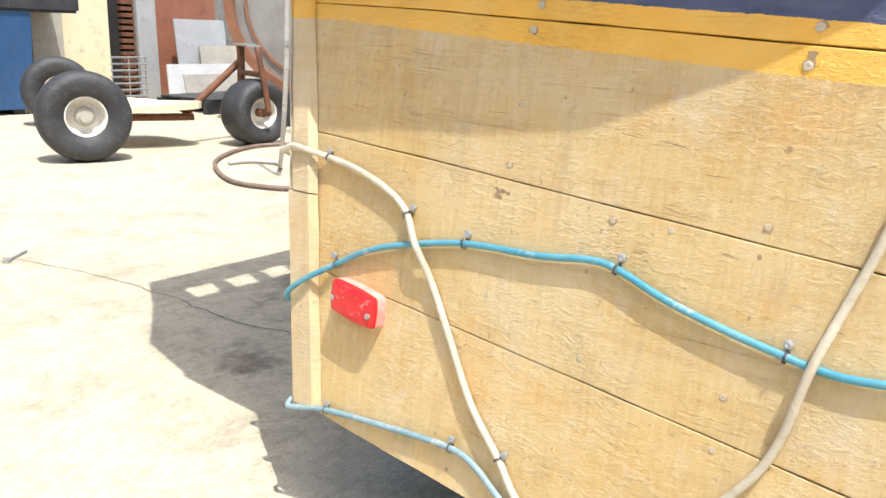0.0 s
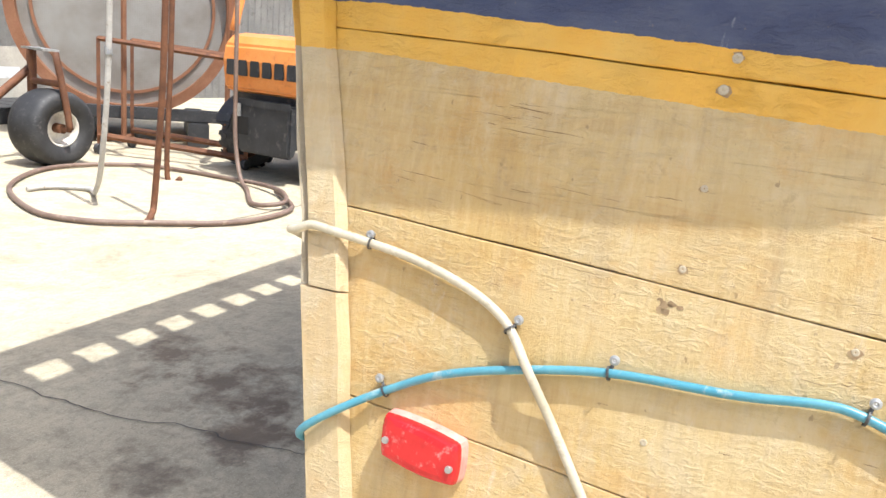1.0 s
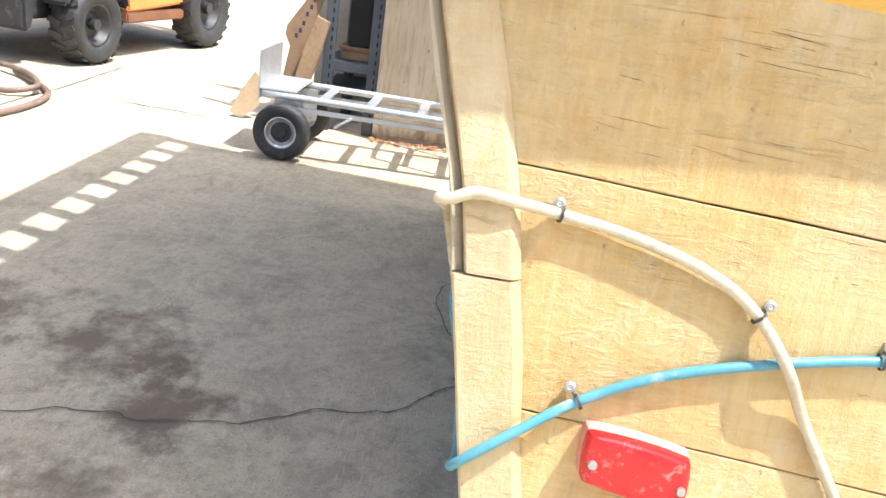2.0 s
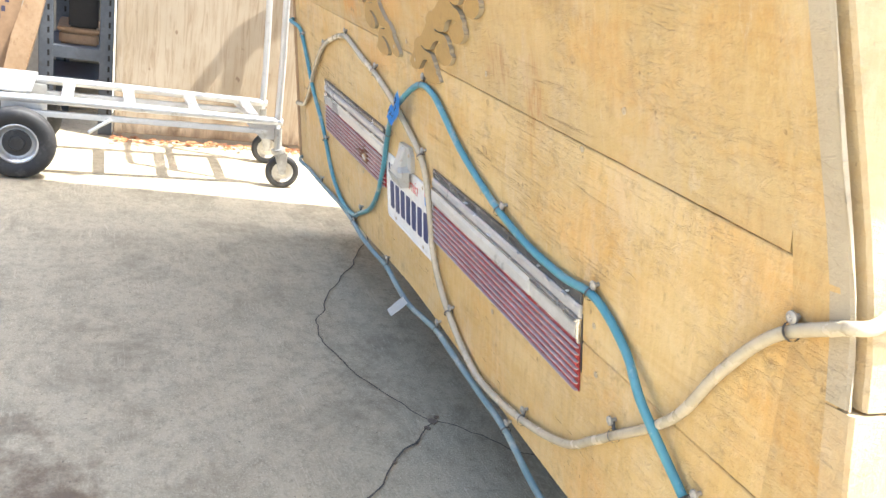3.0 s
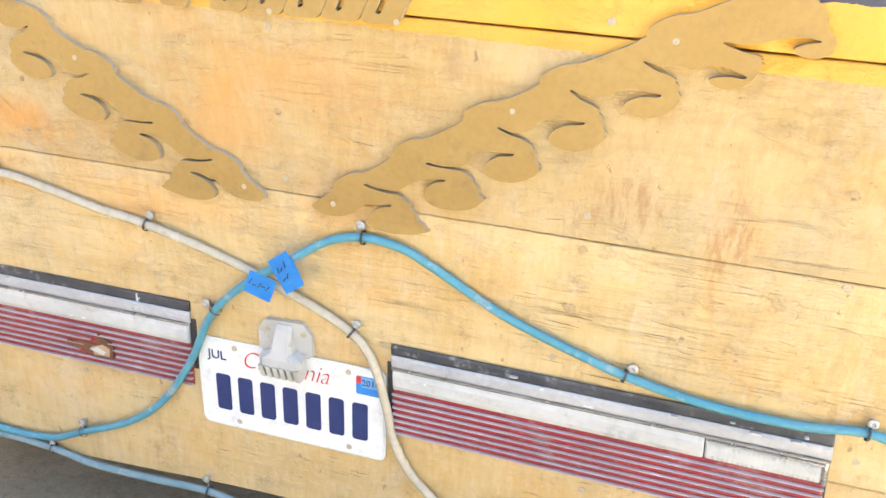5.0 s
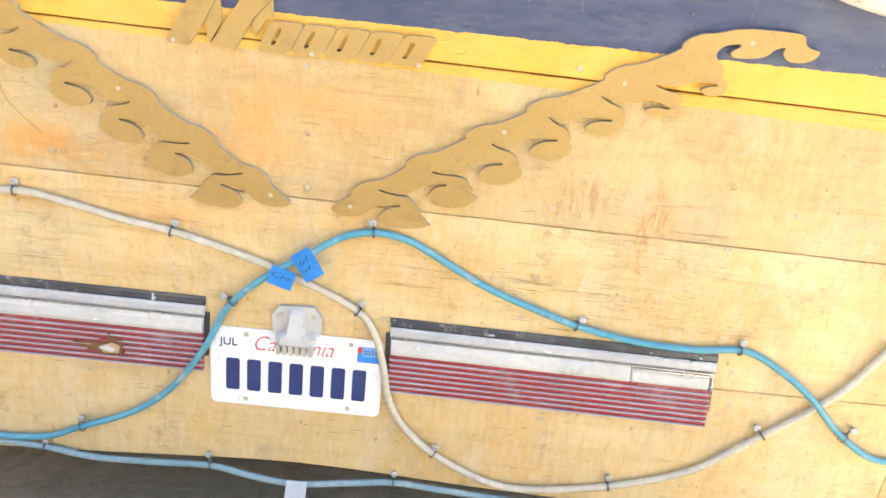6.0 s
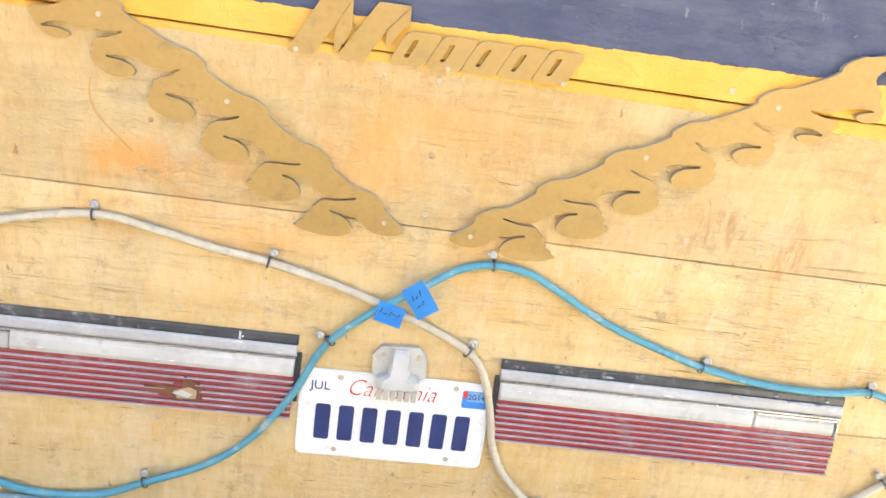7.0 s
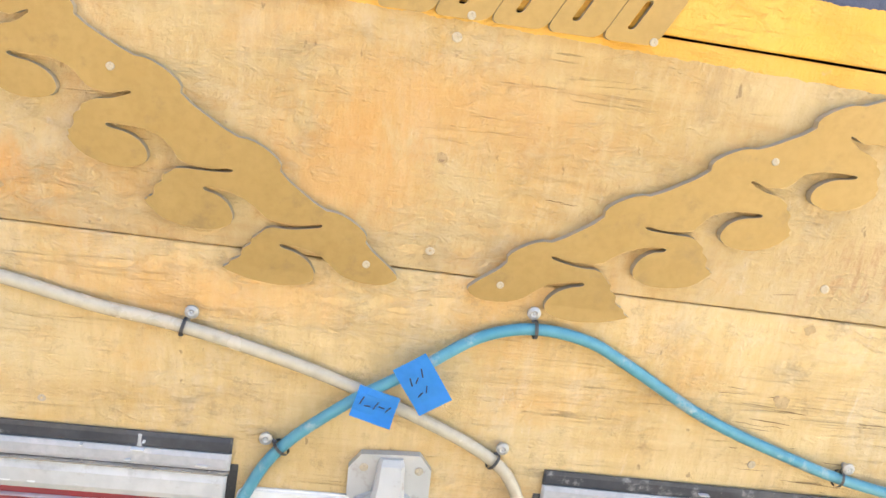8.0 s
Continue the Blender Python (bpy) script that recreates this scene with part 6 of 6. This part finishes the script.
for y in (-0.55, 0.55):
    bm = box(-1.5, 0.3, y - 0.10, y + 0.10, 0.0, 0.24, 0.01)
    bmesh.ops.transform(bm, matrix=SKID, verts=bm.verts)
    part("runner", bm, LIFT_BLACK, base)
bm = box(0.12, 0.26, -0.95, 0.95, 0.245, 0.36, 0.01)
bmesh.ops.transform(bm, matrix=SKID, verts=bm.verts)
part("cross_beam", bm, LIFT_BLACK, base)

# ---- three-wheeled cart with balloon tyres ----
cart = thing("three_wheel_cart", "rusty three-wheeled cart frame with fat black tyres", "cart")
AX1, FRONT, FRONT_AX = out_turn((0.33, 0.94, 0.03)), Vector((-2.20, -4.66, 0.295)), Vector((0.06, 0.998, 0))
wheel_parts(cart, (-0.613, -4.70, 0.34), AX1, 0.34, 0.30, 0.148, hub_m=TAN_SHEET)
wheel_parts(cart, (-1.509, -6.90, 0.34), AX1, 0.34, 0.30, 0.148, hub_m=TAN_SHEET)
wheel_parts(cart, FRONT, out_turn(FRONT_AX), 0.295, 0.33, 0.135)
part("hub_cap", lathe([(0.0001, 0.075), (0.055, 0.07), (0.075, 0.05), (0.08, 0.02)], 20, Matrix.Translation((-0.613, -4.70, 0.34)) @ AX1), TAN_SHEET, cart, "dusty hub cap", smooth=True)
part("axle", rod((-0.613, -4.70, 0.34), (-1.509, -6.90, 0.34), 0.03), RUST, cart)
seat_board = smooth_line([(-1.05, -5.05, 0), (-1.32, -4.86, 0), (-1.72, -4.82, 0), (-1.80, -5.05, 0), (-1.76, -5.5, 0), (-1.4, -5.75, 0), (-1.1, -5.5, 0)], 4, True)
part("seat_board", prism([(p.x, p.y, 0.325 - 0.03 * (p.x + 1.4)) for p in seat_board], [(p.x, p.y, 0.355 - 0.05 * (p.x + 1.4) + 0.03 * math.sin(p.y * 5)) for p in seat_board]), CREAM, cart, "cream board on the cart")
part("frame_tube", rod((-0.95, -5.12, 0.27), (-1.74, -4.95, 0.25), 0.032), RUST, cart)
part("brace", rod((-1.70, -5.02, 0.27), (-2.26, -4.96, 0.72), 0.032), RUST, cart)
part("steering_post", rod((-2.28, -4.96, 0.44), (-2.29, -4.97, 0.86), 0.036), RUST, cart)
hub_out, hub_in = FRONT + FRONT_AX * 0.20, FRONT - FRONT_AX * 0.20
part("fork_leg", tube([hub_out, hub_out + Vector((0.02, -0.02, 0.22)), hub_out + Vector((0.06, -0.07, 0.575))], 0.026, 8, 4), RUST, cart, smooth=True)
part("fork_leg", tube([hub_in, hub_in + Vector((0.0, 0.0, 0.25)), hub_in + Vector((0.02, -0.01, 0.575))], 0.026, 8, 4), RUST, cart, smooth=True)
part("fork_bridge", rod(hub_out + Vector((0.03, -0.03, 0.34)), hub_in + Vector((0.01, 0.0, 0.34)), 0.024), RUST, cart)
part("axle", rod(hub_out, hub_in, 0.02), RUST, cart)
part("top_plate", prism([(-2.06, -4.58, 0.872), (-2.14, -4.50, 0.872), (-2.34, -4.94, 0.872), (-2.22, -5.0, 0.872)], [(-2.06, -4.58, 0.888), (-2.14, -4.50, 0.888), (-2.34, -4.94, 0.888), (-2.22, -5.0, 0.888)]), STEEL, cart)

# ---- things leaning and standing along the far wall ----
bin_ = thing("blue_bin", "dark blue steel waste bin", "waste bin")
part("body", prism([(-1.74, -8.9, 0.06), (0.2, -8.9, 0.06), (0.2, -7.95, 0.06), (-1.74, -7.95, 0.06)], [(-1.76, -8.95, 1.10), (0.25, -8.95, 1.10), (0.25, -7.88, 1.10), (-1.76, -7.88, 1.10)]), NAVY_BIN, bin_)
part("lid", box(-2.30, 0.28, -8.97, -7.85, 1.101, 1.30, 0.03), LIFT_BLACK, bin_)
for x in (-1.6, -0.1):
    part("skid", box(x - 0.06, x + 0.06, -8.85, -8.0, 0, 0.06), LIFT_BLACK, bin_)
post = thing("cream_panel", "cream painted door panel standing against the wall", "panel")
part("leaf", box(-3.10, -2.46, -8.75, -8.69, 0, 2.1, 0.006), CREAM, post)
part("stile", box(-2.46, -2.08, -8.66, -8.60, 0, 2.1, 0.006), TAN_SHEET, post)
crate = thing("wire_crate", "pale steel wire crate on the ground", "crate")
for k in range(8):
    part("wire", rod((-3.40, -8.35, 0.04 + k * 0.08), (-2.90, -8.35, 0.04 + k * 0.08), 0.012, 6), STEEL, crate)
for x in (-3.38, -3.15, -2.92):
    part("wire", rod((x, -8.36, 0.0), (x, -8.36, 0.62), 0.008, 6), STEEL, crate)
lou = thing("rusty_grille", "rusty louvred grille in shadow", "grille")
for k in range(26):
    part("slat", box(-3.44, -3.26, -8.74, -8.66, 0.05 + k * 0.08, 0.10 + k * 0.08), RUST, lou)
# near-black plate stands for the unlit gap behind the slats
part("back", box(-3.47, -3.09, -8.80, -8.745, 0, 2.15), DARK, lou)
for name, label, m, c, tilt in (("door_panel", "brown door panel leaning on the wall", BROWN, (-4.75, -3.72, -8.70, -8.66, 0.0, 2.1), 3), ("door_edge", "pale grey upright board by the wall", GREY_SHEET, (-3.72, -3.44, -8.62, -8.56, 0, 2.1), 2),
                                ("steel_sheet", "grey galvanised sheet leaning on the stack", GREY_SHEET, (-4.72, -3.90, -8.42, -8.40, 0.42, 1.10), 8), ("tan_sheet", "tan board leaning on the stack", TAN_SHEET, (-5.1, -4.22, -8.34, -8.32, 0.2, 0.76), 8),
                                ("white_board", "white board leaning on the stack", WHITE_BOARD, (-4.9, -3.62, -8.24, -8.21, 0.0, 0.52), 6), ("grey_board", "dusty grey board leaning low on the stack", TAN_SHEET, (-4.95, -3.76, -8.05, -8.03, 0.0, 0.40), 12)):
    w = (c[1] - c[0])
    p = thing(name, label, "panel", pose((c[0] + c[1]) / 2, (c[2] + c[3]) / 2, c[4], tilt, 0, 2))
    part("sheet", box(-w / 2, w / 2, (c[2] - c[3]) / 2, (c[3] - c[2]) / 2, 0, c[5] - c[4], 0.004), m, p)
    if c[4] > 0:
        part("rest", box(-w / 2 + 0.05, w / 2 - 0.05, -0.2, 0.0, -c[4], -0.005), LIFT_BLACK, p)

# dark low block added in front of the leaning boards for the shade there
skid = thing("low_shade_block", "dark low block standing for the shade before the leaning boards", "skid", pose(-3.30, -6.95, 0, 0, 0, 8))
for y in (0.0, -0.40, -0.80):
    part("runner", box(-1.6, 0.0, y - 0.08, y, 0.0, 0.15, 0.006), LIFT_BLACK, skid)
for k in range(5):
    part("deck_board", box(-1.55 + k * 0.3, -1.26 + k * 0.3, -0.88, 0.0, 0.151, 0.175, 0.005), LIFT_BLACK, skid)

# far things across the yard
bar = thing("plastic_barrier", "bright orange plastic barrier", "barrier", pose(-9.6, -3.62, 0, 0, 0, 8))
part("body", prism([(-0.12, -0.24, 0.02), (0.12, -0.24, 0.02), (0.12, 0.24, 0.02), (-0.12, 0.24, 0.02)], [(-0.06, -0.22, 0.42), (0.06, -0.22, 0.42), (0.06, 0.22, 0.42), (-0.06, 0.22, 0.42)]), PLASTIC_ORANGE, bar)
part("foot", box(-0.16, 0.16, -0.25, 0.25, 0, 0.03, 0.006), LIFT_BLACK, bar)
van = thing("purple_van", "dark purple vehicle across the yard", "van", pose(-12.6, -3.4, 0, 0, 0, 5))
part("body", box(-0.8, 0.8, -1.6, 1.6, 0.28, 1.3, 0.12), PURPLE, van)
for y in (-1.05, 1.05):
    for x in (-0.7, 0.7):
        part("wheel", lathe([(0.001, -0.1), (0.28, -0.1), (0.31, -0.06), (0.31, 0.06), (0.28, 0.1), (0.001, 0.1)], 28, Matrix.Translation((x, y, 0.31)) @ ALONG_X), RUBBER, van)

# wrench lying on the concrete
wr = thing("wrench", "small steel spanner lying on the concrete", "spanner", pose(0.93, -2.42, 0.006, 0, 0, 40))
part("shank", box(-0.08, 0.08, -0.009, 0.009, -0.005, 0.005, 0.003), STEEL, wr)
part("jaw", lathe([(0.008, -0.005), (0.018, -0.005), (0.018, 0.005), (0.008, 0.005), (0.008, -0.005)], 16, pose(0.092, 0, 0)), STEEL, wr)
